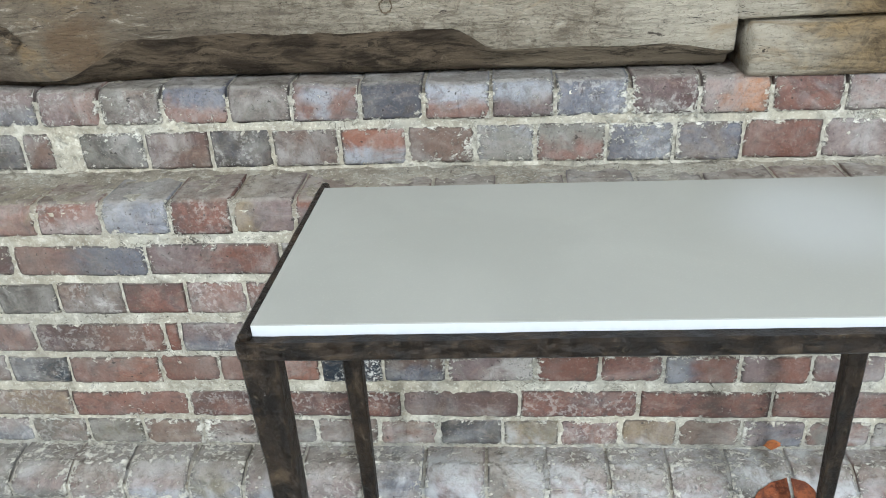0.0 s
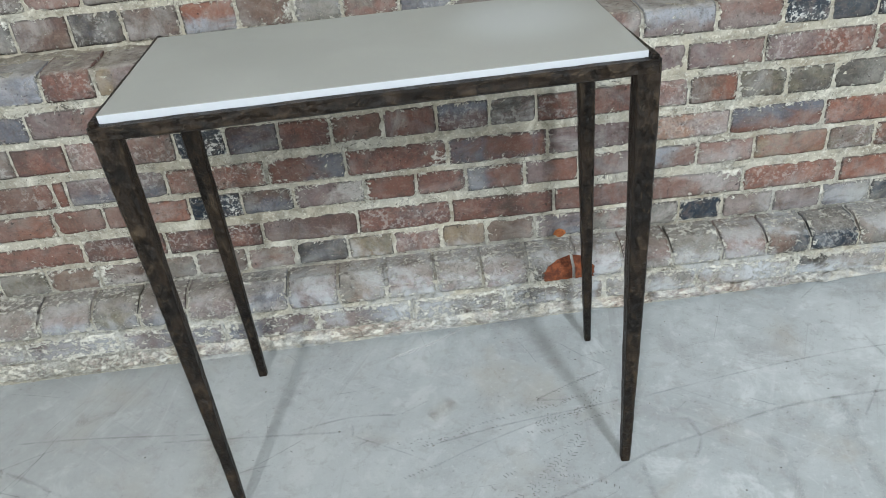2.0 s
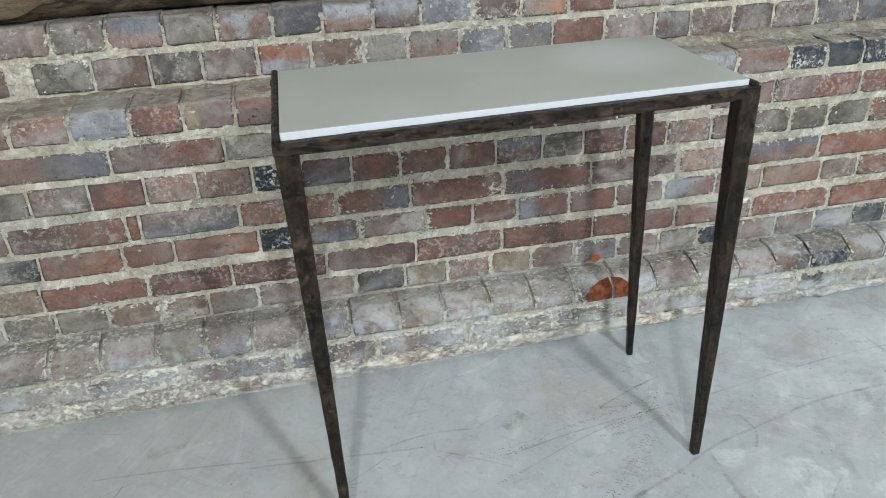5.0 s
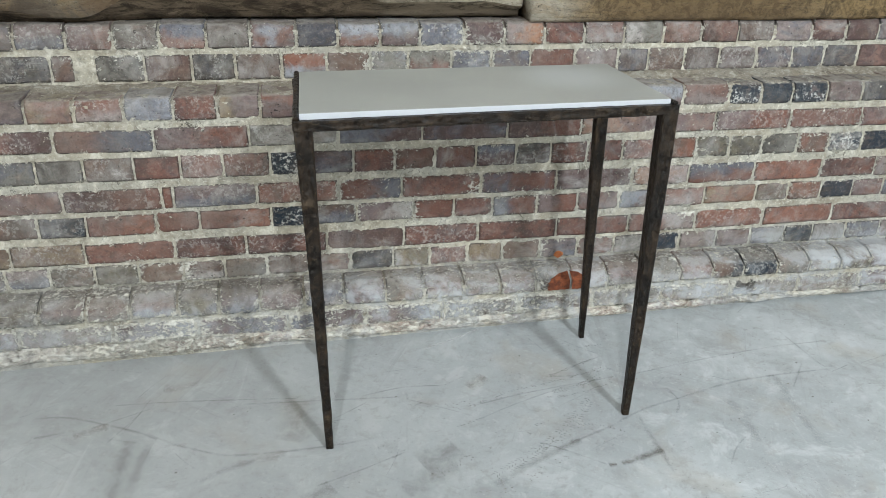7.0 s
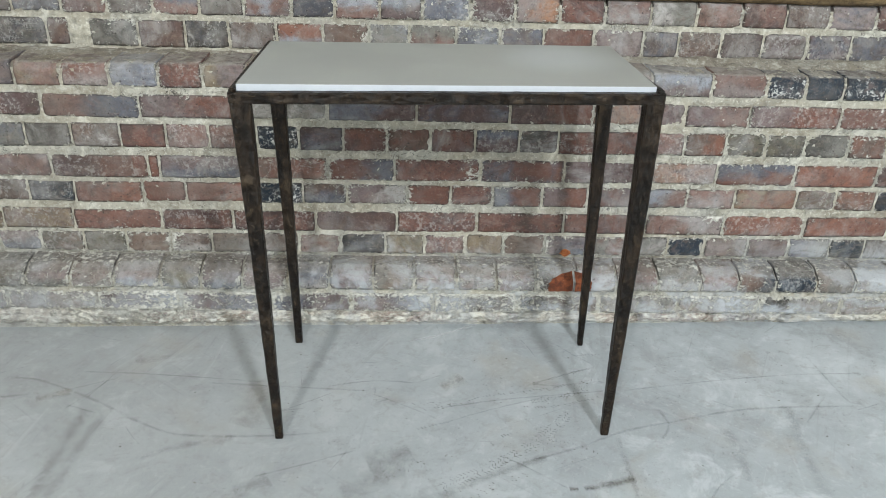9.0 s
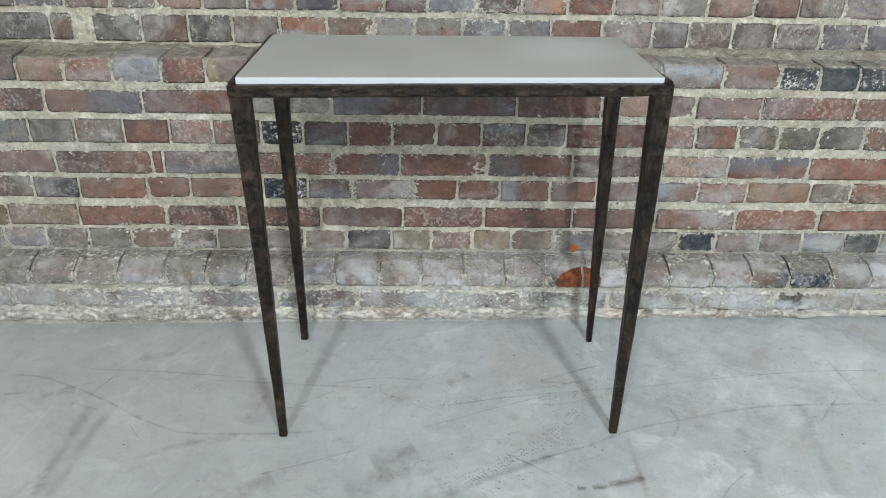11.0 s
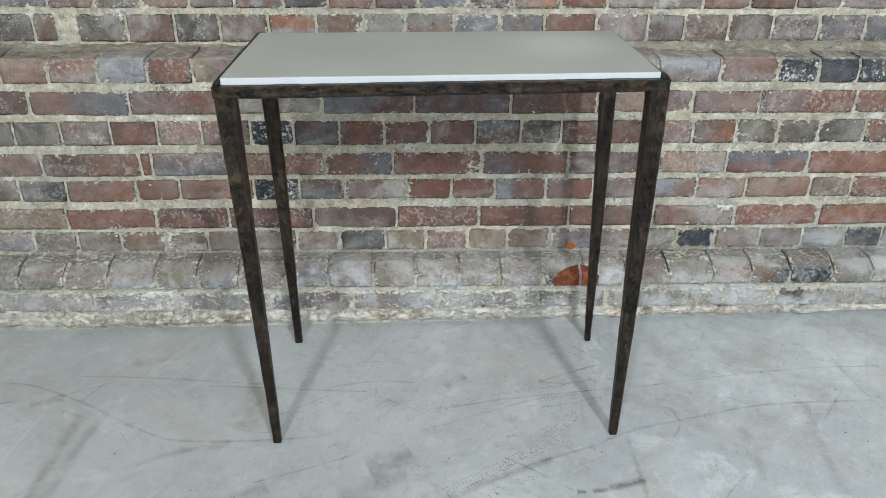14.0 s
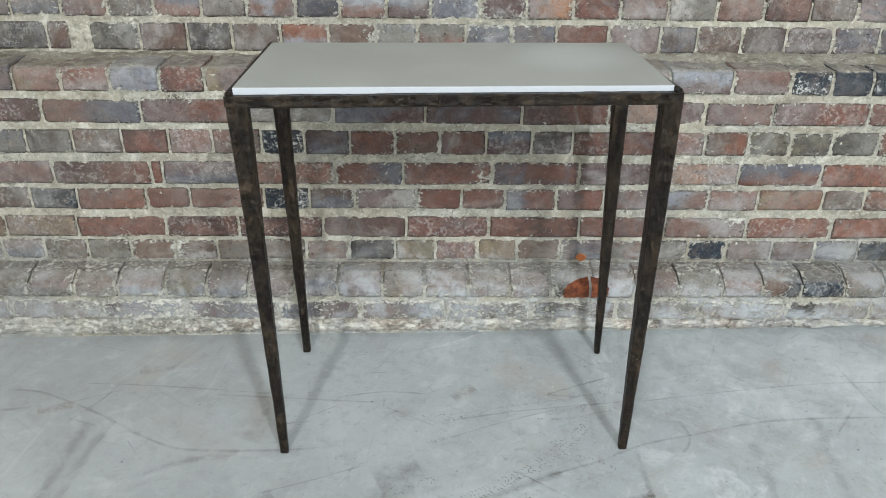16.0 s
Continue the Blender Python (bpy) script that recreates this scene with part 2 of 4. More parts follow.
def mortar_material(name, base, second, dark, pale, drawn=False):
    n = Nodes(name)
    place = n.add("ShaderNodeNewGeometry").outputs["Position"]
    big = n.noise(5, 4, 0.6, space=place)
    mid = n.noise(32, 6, 0.68, distort=0.5, space=place)
    crumb = n.noise(130, 5, 0.72, space=place)
    fine = n.noise(380, 3, 0.7, space=place)
    colour = n.mix(n.ramp(big, 0.35, 0.65), base, second)
    colour = n.mix(n.ramp(mid, 0.53, 0.66, 0.0, 0.6), colour, dark)
    colour = n.mix(n.ramp(mid, 0.36, 0.48, 0.65, 0.0), colour, pale)
    stain = n.noise(10, 5, 0.65, stretch=(0.7, 1, 1.2), distort=0.8, space=place)
    colour = n.mix(n.ramp(stain, 0.50, 0.66, 0.0, 0.55), colour, (0.30, 0.255, 0.185))
    colour = n.mix(n.ramp(crumb, 0.58, 0.68, 0.0, 0.40), colour, dark)
    colour = n.mix(n.ramp(crumb, 0.38, 0.45, 0.7, 0.0), colour, pale)
    colour = n.mix(n.ramp(fine, 0.61, 0.68, 0.0, 0.35), colour, (0.16, 0.14, 0.115))
    seam = n.noise(13, 4, 0.62, distort=1.0, space=place)
    crack = n.math("MULTIPLY", n.ramp(n.math("ABSOLUTE", n.math("SUBTRACT", seam, 0.5)), 0.0, 0.007, 0.9, 0.0), n.ramp(big, 0.47, 0.56))
    colour = n.mix(crack, colour, (0.06, 0.052, 0.043))
    if drawn:
        layer = n.noise(40, 7, 0.75, stretch=(0.55, 1, 1.3), distort=0.6, space=place)
        colour = n.mix(n.ramp(layer, 0.58, 0.66, 0.0, 0.55), colour, (0.12, 0.10, 0.08))
        colour = n.mix(n.ramp(layer, 0.44, 0.51, 0.85, 0.0), colour, pale)
    colour, flakes = lime_crust(n, colour, place, 0.0 if drawn else -0.02, None, 0.12 if drawn else 0.30)
    n.bump(n.math("ADD", n.math("ADD", mid, n.math("MULTIPLY", flakes, 0.4)), n.math("ADD", n.math("MULTIPLY", crumb, 0.8), n.math("MULTIPLY", fine, 0.25))), 1.0, 0.009)
    return n.finish(colour, 0.95, 0.0, 0.15)


MORTAR = mortar_material("lime_mortar", (0.55, 0.50, 0.39), (0.52, 0.495, 0.415), (0.25, 0.22, 0.165), (0.82, 0.785, 0.68))
LEDGE_MORTAR = mortar_material("dusty_ledge_mortar", (0.30, 0.262, 0.205), (0.40, 0.37, 0.305), (0.12, 0.10, 0.078), (0.58, 0.55, 0.47))
RUBBLE = mortar_material("base_mortar", (0.66, 0.61, 0.50), (0.44, 0.34, 0.28), (0.19, 0.155, 0.125), (0.86, 0.82, 0.71), True)


def concrete_material():
    n = Nodes("trowelled_concrete")
    place = n.add("ShaderNodeNewGeometry").outputs["Position"]
    cloud = n.noise(1.7, 6, 0.65, distort=0.6, space=place)
    mottle = n.noise(7, 7, 0.7, distort=0.5, space=place)
    blotch = n.noise(26, 6, 0.72, distort=0.4, space=place)
    grain = n.noise(260, 4, 0.75, space=place)
    rust = n.noise(3.4, 4, 0.6, distort=0.3, space=place)
    colour = n.mix(n.ramp(cloud, 0.36, 0.64), (0.352, 0.374, 0.376), (0.452, 0.476, 0.478))
    colour = n.mix(n.ramp(mottle, 0.50, 0.66, 0.0, 0.60), colour, (0.29, 0.292, 0.290))
    colour = n.mix(n.ramp(mottle, 0.34, 0.47, 0.65, 0.0), colour, (0.545, 0.57, 0.572))
    colour = n.mix(n.ramp(blotch, 0.52, 0.66, 0.0, 0.52), colour, (0.30, 0.295, 0.285))
    colour = n.mix(n.ramp(blotch, 0.34, 0.44, 0.3, 0.0), colour, (0.56, 0.565, 0.565))
    colour = n.mix(n.ramp(rust, 0.54, 0.68, 0.0, 0.32), colour, (0.37, 0.325, 0.25))
    colour = n.mix(n.ramp(grain, 0.58, 0.68, 0.0, 0.25), colour, (0.20, 0.20, 0.195))
    pits = n.noise(105, 5, 0.7, distort=0.4, space=place)
    colour = n.mix(n.math("MULTIPLY", n.ramp(pits, 0.60, 0.66, 0.0, 0.6), n.ramp(mottle, 0.44, 0.58, 0.25, 1.0)), colour, (0.19, 0.185, 0.175))
    colour = n.mix(n.ramp(pits, 0.33, 0.40, 0.35, 0.0), colour, (0.58, 0.585, 0.59))
    # darker towards the left, with a mottled border
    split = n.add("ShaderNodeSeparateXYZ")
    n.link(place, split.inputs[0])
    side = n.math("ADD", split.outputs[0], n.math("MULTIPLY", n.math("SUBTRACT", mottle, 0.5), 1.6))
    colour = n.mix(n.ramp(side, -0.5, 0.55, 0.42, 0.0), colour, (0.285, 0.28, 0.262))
    # trowel sweeps and scuffs drawn out in several directions
    for stretch, turn, depth in (((60, 2.2, 1), 0.5, 0.24), ((85, 1.6, 1), -0.9, 0.22), ((24, 1.2, 1), 0.15, 0.28)):
        mapping = n.add("ShaderNodeMapping", Rotation=(0, 0, turn))
        n.link(place, mapping.inputs[0])
        second = n.add("ShaderNodeMapping", Scale=stretch)
        n.link(mapping.outputs[0], second.inputs[0])
        lines = n.noise(1.0, 4, 0.65, distort=0.5, space=second.outputs[0])
        where = n.ramp(n.noise(2.6, 4, 0.65, space=mapping.outputs[0]), 0.46, 0.60)
        colour = n.mix(n.math("MULTIPLY", n.ramp(lines, 0.58, 0.68, 0.0, depth), where), colour, (0.23, 0.225, 0.22))
        colour = n.mix(n.math("MULTIPLY", n.ramp(lines, 0.32, 0.42, depth * 0.7, 0.0), where), colour, (0.58, 0.585, 0.59))
    n.bump(n.math("ADD", blotch, n.math("MULTIPLY", grain, 0.3)), 0.3, 0.004)
    return n.finish(colour, n.ramp(mottle, 0.3, 0.7, 0.42, 0.62), 0.0, 0.4)


CONCRETE = concrete_material()


def stain_material(name, tint):
    """A scuff or stain, dense along its middle and fading to its edges."""
    n = Nodes(name)
    uv = n.add("ShaderNodeTexCoord").outputs["UV"]
    split = n.add("ShaderNodeSeparateXYZ")
    n.link(uv, split.inputs[0])
    place = n.add("ShaderNodeNewGeometry").outputs["Position"]
    across = n.ramp(n.math("ABSOLUTE", n.math("SUBTRACT", split.outputs[1], 0.5)), 0.0, 0.5, 1.0, 0.0)
    along = n.ramp(n.math("ABSOLUTE", n.math("SUBTRACT", split.outputs[0], 0.5)), 0.40, 0.5, 1.0, 0.0)
    broken = n.ramp(n.noise(16, 7, 0.78, space=place), 0.30, 0.66)
    alpha = n.math("MULTIPLY", n.math("MULTIPLY", across, along), broken)
    info = n.add("ShaderNodeObjectInfo")
    n.link(n.math("MULTIPLY", alpha, info.outputs["Alpha"]), n.shader.inputs["Alpha"])
    return n.finish(tint, 0.7, 0.0, 0.2)


SCUFF = stain_material("floor_scuff", (0.225, 0.21, 0.19))
RUST = stain_material("floor_rust_stain", (0.36, 0.30, 0.215))
CHALK = stain_material("floor_pale_scratch", (0.75, 0.75, 0.74))


def grit_material():
    n = Nodes("grit_dust")
    place = n.add("ShaderNodeNewGeometry").outputs["Position"]
    return n.finish(n.mix(n.ramp(n.noise(60, 3, 0.6, space=place), 0.35, 0.65), (0.10, 0.088, 0.072), (0.25, 0.235, 0.21)), 0.9, 0.0, 0.2)


GRIT = grit_material()


def stone_material():
    n = Nodes("honed_limestone")
    place = n.add("ShaderNodeNewGeometry").outputs["Position"]
    cloud = n.noise(4.5, 4, 0.5, distort=0.6, space=place)
    grain = n.noise(420, 2, 0.6, space=place)
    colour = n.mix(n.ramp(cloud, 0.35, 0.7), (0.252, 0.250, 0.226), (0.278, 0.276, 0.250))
    # paler within one soft-edged round area of the top
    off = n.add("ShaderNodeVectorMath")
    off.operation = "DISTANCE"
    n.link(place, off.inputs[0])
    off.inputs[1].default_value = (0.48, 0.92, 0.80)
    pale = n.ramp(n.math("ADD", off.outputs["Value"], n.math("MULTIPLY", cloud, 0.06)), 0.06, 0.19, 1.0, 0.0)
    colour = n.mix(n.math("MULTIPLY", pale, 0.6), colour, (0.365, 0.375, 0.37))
    colour = n.mix(n.ramp(grain, 0.55, 0.75, 0.0, 0.10), colour, (0.42, 0.40, 0.36))
    n.bump(grain, 0.05, 0.001)
    return n.finish(colour, 0.42, 0.0, 0.35)


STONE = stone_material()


# side faces coloured paler than the top, for the light they catch
def edge_material():
    n = Nodes("stone_edge_painted_brighter")
    grain = n.noise(160, 3, 0.6)
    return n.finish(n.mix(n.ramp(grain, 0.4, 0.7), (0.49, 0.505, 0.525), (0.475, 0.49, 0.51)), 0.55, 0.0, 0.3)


STONE_EDGE = edge_material()


def iron_material(name, drawn):
    n = Nodes(name)
    dents = n.noise(62, 5, 0.65, stretch=drawn, distort=1.0)
    patina = n.noise(26, 6, 0.7, stretch=(1, 1, 0.5), distort=0.6)
    chased = n.noise(120, 6, 0.7, stretch=drawn, distort=1.2)
    fine = n.noise(300, 4, 0.75)
    colour = n.mix(n.ramp(patina, 0.40, 0.60), (0.0065, 0.0044, 0.0030), (0.022, 0.0140, 0.0082))
    colour = n.mix(n.ramp(dents, 0.56, 0.64, 0.0, 0.45), colour, (0.044, 0.028, 0.015))
    colour = n.mix(n.ramp(chased, 0.60, 0.65, 0.0, 0.5), colour, (0.11, 0.080, 0.048))
    colour = n.mix(n.ramp(fine, 0.32, 0.42, 0.7, 0.0), colour, (0.006, 0.005, 0.004))
    # facets left by the hammer, their crests rubbed to bronze
    cells = n.add("ShaderNodeTexVoronoi", Scale=85.0, Randomness=1.0)
    cells.feature = "SMOOTH_F1"
    wobble = n.add("ShaderNodeVectorMath")
    wobble.operation = "MULTIPLY_ADD"
    n.link(chased, wobble.inputs[0])
    wobble.inputs[1].default_value = (0.012, 0.012, 0.012)
    n.link(n.space, wobble.inputs[2])
    stretch = n.add("ShaderNodeMapping", Scale=drawn)
    n.link(wobble.outputs[0], stretch.inputs[0])
    n.link(stretch.outputs[0], cells.inputs["Vector"])
    facet = cells.outputs["Distance"]
    rubbed = n.math("MULTIPLY", n.ramp(facet, 0.46, 0.60), n.ramp(patina, 0.46, 0.60))
    colour = n.mix(n.math("MULTIPLY", rubbed, 0.3), colour, (0.095, 0.066, 0.038))
    n.bump(n.math("ADD", n.math("ADD", n.math("MULTIPLY", facet, 1.1), n.math("MULTIPLY", chased, 0.5)), n.math("ADD", n.math("MULTIPLY", dents, 0.6), n.math("MULTIPLY", fine, 0.2))), 1.0, 0.006)
    return n.finish(colour, n.ramp(patina, 0.3, 0.7, 0.28, 0.44), 0.0, 0.21)


IRON = iron_material("hammered_bronze_iron", (1, 1, 0.6))
IRON_RAIL = iron_material("hammered_bronze_rail", (0.6, 1, 1))


def timber_material():
    n = Nodes("weathered_oak")
    place = n.add("ShaderNodeNewGeometry").outputs["Position"]
    grain = n.noise(34, 8, 0.78, stretch=(0.42, 1.0, 1.6), distort=0.9, space=place)
    cracks = n.noise(85, 6, 0.72, stretch=(0.25, 1.0, 1.6), distort=1.0, space=place)
    cloud = n.noise(4.2, 6, 0.7, stretch=(0.7, 1, 1), distort=0.5, space=place)
    amber = n.noise(7.5, 5, 0.65, stretch=(0.6, 1, 1), distort=0.9, space=place)
    fine = n.noise(240, 4, 0.75, stretch=(0.5, 1, 1), space=place)
    colour = n.mix(n.ramp(cloud, 0.36, 0.62), (0.215, 0.178, 0.132), (0.335, 0.290, 0.220))
    beam_axes = n.add("ShaderNodeSeparateXYZ")
    n.link(place, beam_axes.inputs[0])
    # browner towards the left end, paler past the middle
    run = n.math("ADD", beam_axes.outputs[0], n.math("MULTIPLY", n.math("SUBTRACT", amber, 0.5), 0.8))
    colour = n.mix(n.ramp(run, -0.65, -0.25, 0.55, 0.0), colour, (0.150, 0.112, 0.072))
    colour = n.mix(n.ramp(run, -0.30, 0.05, 0.0, 0.55), colour, (0.47, 0.415, 0.320))
    split = n.add("ShaderNodeSeparateXYZ")
    n.link(place, split.inputs[0])
    # a scrubbed, paler end towards the joint, and a browner run past it
    edge = n.math("ADD", split.outputs[0], n.math("MULTIPLY", n.math("SUBTRACT", cloud, 0.5), 0.35))
    scrubbed = n.math("MULTIPLY", n.ramp(edge, 0.22, 0.33), n.ramp(edge, 0.60, 0.74, 1.0, 0.0))
    colour = n.mix(n.math("MULTIPLY", scrubbed, 0.8), colour, (0.54, 0.485, 0.385))
    rugged = n.math("SUBTRACT", 1.0, n.math("MULTIPLY", scrubbed, 0.7))
    colour = n.mix(n.math("MULTIPLY", n.ramp(grain, 0.48, 0.62, 0.0, 0.65), rugged), colour, (0.120, 0.094, 0.068))
    colour = n.mix(n.math("MULTIPLY", n.ramp(grain, 0.34, 0.45, 0.55, 0.0), rugged), colour, (0.56, 0.50, 0.40))
    mottle = n.noise(30, 7, 0.75, distort=0.7, space=place)
    colour = n.mix(n.math("MULTIPLY", n.ramp(mottle, 0.50, 0.64, 0.0, 0.6), rugged), colour, (0.145, 0.112, 0.078))
    colour = n.mix(n.ramp(amber, 0.54, 0.70, 0.0, 0.65), colour, (0.30, 0.195, 0.090))
    # beyond the joint the wood is stained gold and brown
    past = n.ramp(n.math("ADD", split.outputs[0], n.math("MULTIPLY", n.math("SUBTRACT", amber, 0.5), 0.4)), 0.54, 0.72)
    gold = n.mix(n.ramp(mottle, 0.40, 0.60), (0.330, 0.225, 0.105), (0.115, 0.076, 0.034))
    colour = n.mix(n.math("MULTIPLY", past, 0.85), colour, gold)
    # short crazed checks
    check = n.noise(70, 6, 0.7, stretch=(0.45, 1.0, 1.5), distort=1.6, space=place)
    checks = n.ramp(n.math("ABSOLUTE", n.math("SUBTRACT", check, 0.52)), 0.0, 0.016, 0.8, 0.0)
    checks = n.math("MULTIPLY", n.math("MULTIPLY", checks, rugged), n.ramp(mottle, 0.44, 0.56))
    colour = n.mix(checks, colour, (0.045, 0.036, 0.028))
    for spot, reach, tint in (((-0.61, 1.37, 0.945), 0.10, (0.17, 0.105, 0.055)), ((-0.80, 1.37, 0.90), 0.13, (0.075, 0.055, 0.040)), ((1.05, 1.36, 0.90), 0.50, (0.150, 0.098, 0.050))):
        away = n.add("ShaderNodeVectorMath")
        away.operation = "DISTANCE"
        n.link(place, away.inputs[0])
        away.inputs[1].default_value = spot
        patch = n.math("ADD", away.outputs["Value"], n.math("MULTIPLY", n.math("SUBTRACT", amber, 0.5), 0.35))
        colour = n.mix(n.ramp(patch, reach * 0.3, reach, 0.6, 0.0), colour, tint)
    colour = n.mix(n.ramp(cracks, 0.60, 0.66, 0.0, 0.9), colour, (0.05, 0.040, 0.032))
    colour = n.mix(n.ramp(fine, 0.54, 0.66, 0.0, 0.5), colour, (0.075, 0.06, 0.045))
    n.bump(n.math("ADD", n.math("ADD", grain, n.math("MULTIPLY", fine, 0.5)), n.math("MULTIPLY", cracks, -0.9)), 1.0, 0.010)
    return n.finish(colour, 0.85, 0.0, 0.2)


TIMBER = timber_material()


def shaded_bark_material():
    n = Nodes("shaded_bark_underside")
    place = n.add("ShaderNodeNewGeometry").outputs["Position"]
    grain = n.noise(30, 8, 0.78, stretch=(0.40, 1.0, 1.6), distort=0.9, space=place)
    lump = n.noise(13, 5, 0.65, stretch=(0.6, 1, 1.3), distort=0.9, space=place)
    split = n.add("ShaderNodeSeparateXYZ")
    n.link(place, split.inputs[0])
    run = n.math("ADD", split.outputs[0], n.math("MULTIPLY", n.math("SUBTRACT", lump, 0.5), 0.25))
    # dark brown bark, deepened in colour for the shade under the beam
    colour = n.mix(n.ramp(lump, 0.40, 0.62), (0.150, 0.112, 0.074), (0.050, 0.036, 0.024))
    # beyond the deep hollow the tone is paler, for an underside that catches light
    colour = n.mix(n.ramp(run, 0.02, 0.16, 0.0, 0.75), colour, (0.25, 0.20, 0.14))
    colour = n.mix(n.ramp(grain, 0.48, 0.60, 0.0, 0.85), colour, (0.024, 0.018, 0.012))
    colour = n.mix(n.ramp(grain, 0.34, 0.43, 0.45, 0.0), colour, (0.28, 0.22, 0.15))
    n.bump(n.math("ADD", grain, lump), 1.0, 0.016)
    return n.finish(colour, 0.9, 0.0, 0.15)


SHADED_BARK = shaded_bark_material()


def plaster_material():
    n = Nodes("limewashed_plaster")
    place = n.add("ShaderNodeNewGeometry").outputs["Position"]
    cloud = n.noise(2.0, 5, 0.6, space=place)
    colour = n.mix(n.ramp(cloud, 0.3, 0.7), (0.80, 0.80, 0.78), (0.84, 0.84, 0.82))
    n.bump(n.noise(40, 4, 0.6, space=place), 0.2, 0.004)
    return n.finish(colour, 0.9, 0.0, 0.2)


PLASTER = plaster_material()


# grained dark brown for the unseen ceiling, so little light bounces from above
def dark_ceiling_material():
    n = Nodes("unseen_dark_ceiling")
    place = n.add("ShaderNodeNewGeometry").outputs["Position"]
    grain = n.noise(14, 6, 0.7, stretch=(1, 0.06, 1), distort=0.4, space=place)
    n.bump(grain, 0.3, 0.004)
    return n.finish(n.mix(n.ramp(grain, 0.35, 0.65), (0.30, 0.27, 0.23), (0.22, 0.19, 0.155)), 0.85, 0.0, 0.2)


DARK_CEILING = dark_ceiling_material()


def spall_material(name, bright, dull):
    n = Nodes(name)
    place = n.add("ShaderNodeNewGeometry").outputs["Position"]
    mottle = n.noise(60, 5, 0.65, space=place)
    grit = n.noise(190, 4, 0.7, space=place)
    colour = n.mix(n.ramp(mottle, 0.38, 0.60), bright, dull)
    colour = n.mix(n.ramp(grit, 0.54, 0.64, 0.0, 0.6), colour, (0.060, 0.030, 0.022))
    colour = n.mix(n.ramp(grit, 0.30, 0.40, 0.5, 0.0), colour, (0.36, 0.20, 0.13))
    n.bump(n.math("ADD", mottle, grit), 0.7, 0.004)
    return n.finish(colour, 0.85, 0.0, 0.2)


SPALL = spall_material("terracotta_spall", (0.235, 0.072, 0.030), (0.105, 0.034, 0.018))
SPALL_BRIGHT = spall_material("orange_spall", (0.42, 0.150, 0.048), (0.27, 0.085, 0.030))


# ---- helpers for meshes ----
def part(name, bm, material, parent=None, label="", smooth=False):
    """Links a bmesh as one mesh object under a thing or a part."""
    mesh = bpy.data.meshes.new(name)
    bm.normal_update()
    bm.to_mesh(mesh)
    bm.free()
    mesh.materials.append(material)
    if smooth:
        mesh.shade_smooth()
    ob = new(name, mesh)
    if parent:
        ob.parent = parent
    if label:
        ob["label"] = label
    return ob


def box(bm, lo, hi, bevel=0.0, segments=2):
    made = bmesh.ops.create_cube(bm, size=1.0)["verts"]
    lo, hi = Vector(lo), Vector(hi)
    for v in made:
        v.co = Vector(((lo[n] + hi[n]) / 2 + v.co[n] * (hi[n] - lo[n]) for n in range(3)))
    if bevel:
        edges = {e for v in made for e in v.link_edges}
        bmesh.ops.bevel(bm, geom=list(edges), offset=bevel, segments=segments, profile=0.5, affect="EDGES")
    return bm


def boxes(*pairs, bevel=0.0):
    bm = bmesh.new()
    for lo, hi in pairs:
        box(bm, lo, hi, bevel)
    return bm


def sheet(rows, columns, at):
    """A grid of (rows + 1) x (columns + 1) points at(u, v), as a bmesh."""
    bm = bmesh.new()
    grid = [[bm.verts.new(at(i / columns, j / rows)) for i in range(columns + 1)] for j in range(rows + 1)]
    for j in range(rows):
        for i in range(columns):
            bm.faces.new((grid[j][i], grid[j][i + 1], grid[j + 1][i + 1], grid[j + 1][i]))
    return bm


def rough(x, y, z, scale, seed=0.0):
    return noise.noise(Vector((x * scale + seed, y * scale - seed, z * scale + 2.3 * seed)))


def smooth_step(a, b, x):
    t = min(1.0, max(0.0, (x - a) / (b - a)))
    return t * t * (3 - 2 * t)


# ---- the large structure ----
WEST, EAST, SOUTH, TOP = -3.2, 4.2, -3.4, 4.8
MAIN, UPPER, PLINTH = 1.235, 1.366, 1.146  # faces of the three steps of the brick wall
SLOPE = -0.0155  # the courses drop slightly along the wall

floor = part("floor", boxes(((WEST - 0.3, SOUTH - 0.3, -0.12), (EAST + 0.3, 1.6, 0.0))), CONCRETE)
tagged(floor, "pale grey trowelled concrete floor with scuffs and scratches", "floor", kind="structure")
# added out of view to close the room; dark to limit overhead bounce
ceiling = part("ceiling", boxes(((WEST - 0.3, SOUTH - 0.3, TOP), (EAST + 0.3, 1.7, TOP + 0.15))), DARK_CEILING)
tagged(ceiling, "plain unseen ceiling, kept dark to cut bounced light", "ceiling", kind="structure")
wall_west = part("wall_west", boxes(((WEST - 0.25, SOUTH, 0), (WEST, 1.6, TOP))), PLASTER)
tagged(wall_west, "plain limewashed side wall", "wall", kind="structure")
wall_east = part("wall_east", boxes(((EAST, SOUTH, 0), (EAST + 0.25, 1.6, TOP))), PLASTER)
tagged(wall_east, "plain limewashed side wall", "wall", kind="structure")
holes = [(-1.28, -0.68), (1.38, 1.98)]
LINTEL, SILL, HEAD = 2.10, 2.98, 4.62
south = [((WEST - 0.25, SOUTH - 0.25, 0), (-0.50, SOUTH, SILL)), ((1.60, SOUTH - 0.25, 0), (EAST + 0.25, SOUTH, SILL)), ((-0.50, SOUTH - 0.25, LINTEL), (1.60, SOUTH, SILL)), ((WEST - 0.25, SOUTH - 0.25, HEAD), (EAST + 0.25, SOUTH, TOP))]
edges = [WEST - 0.25, holes[0][0], holes[0][1], holes[1][0], holes[1][1], EAST + 0.25]
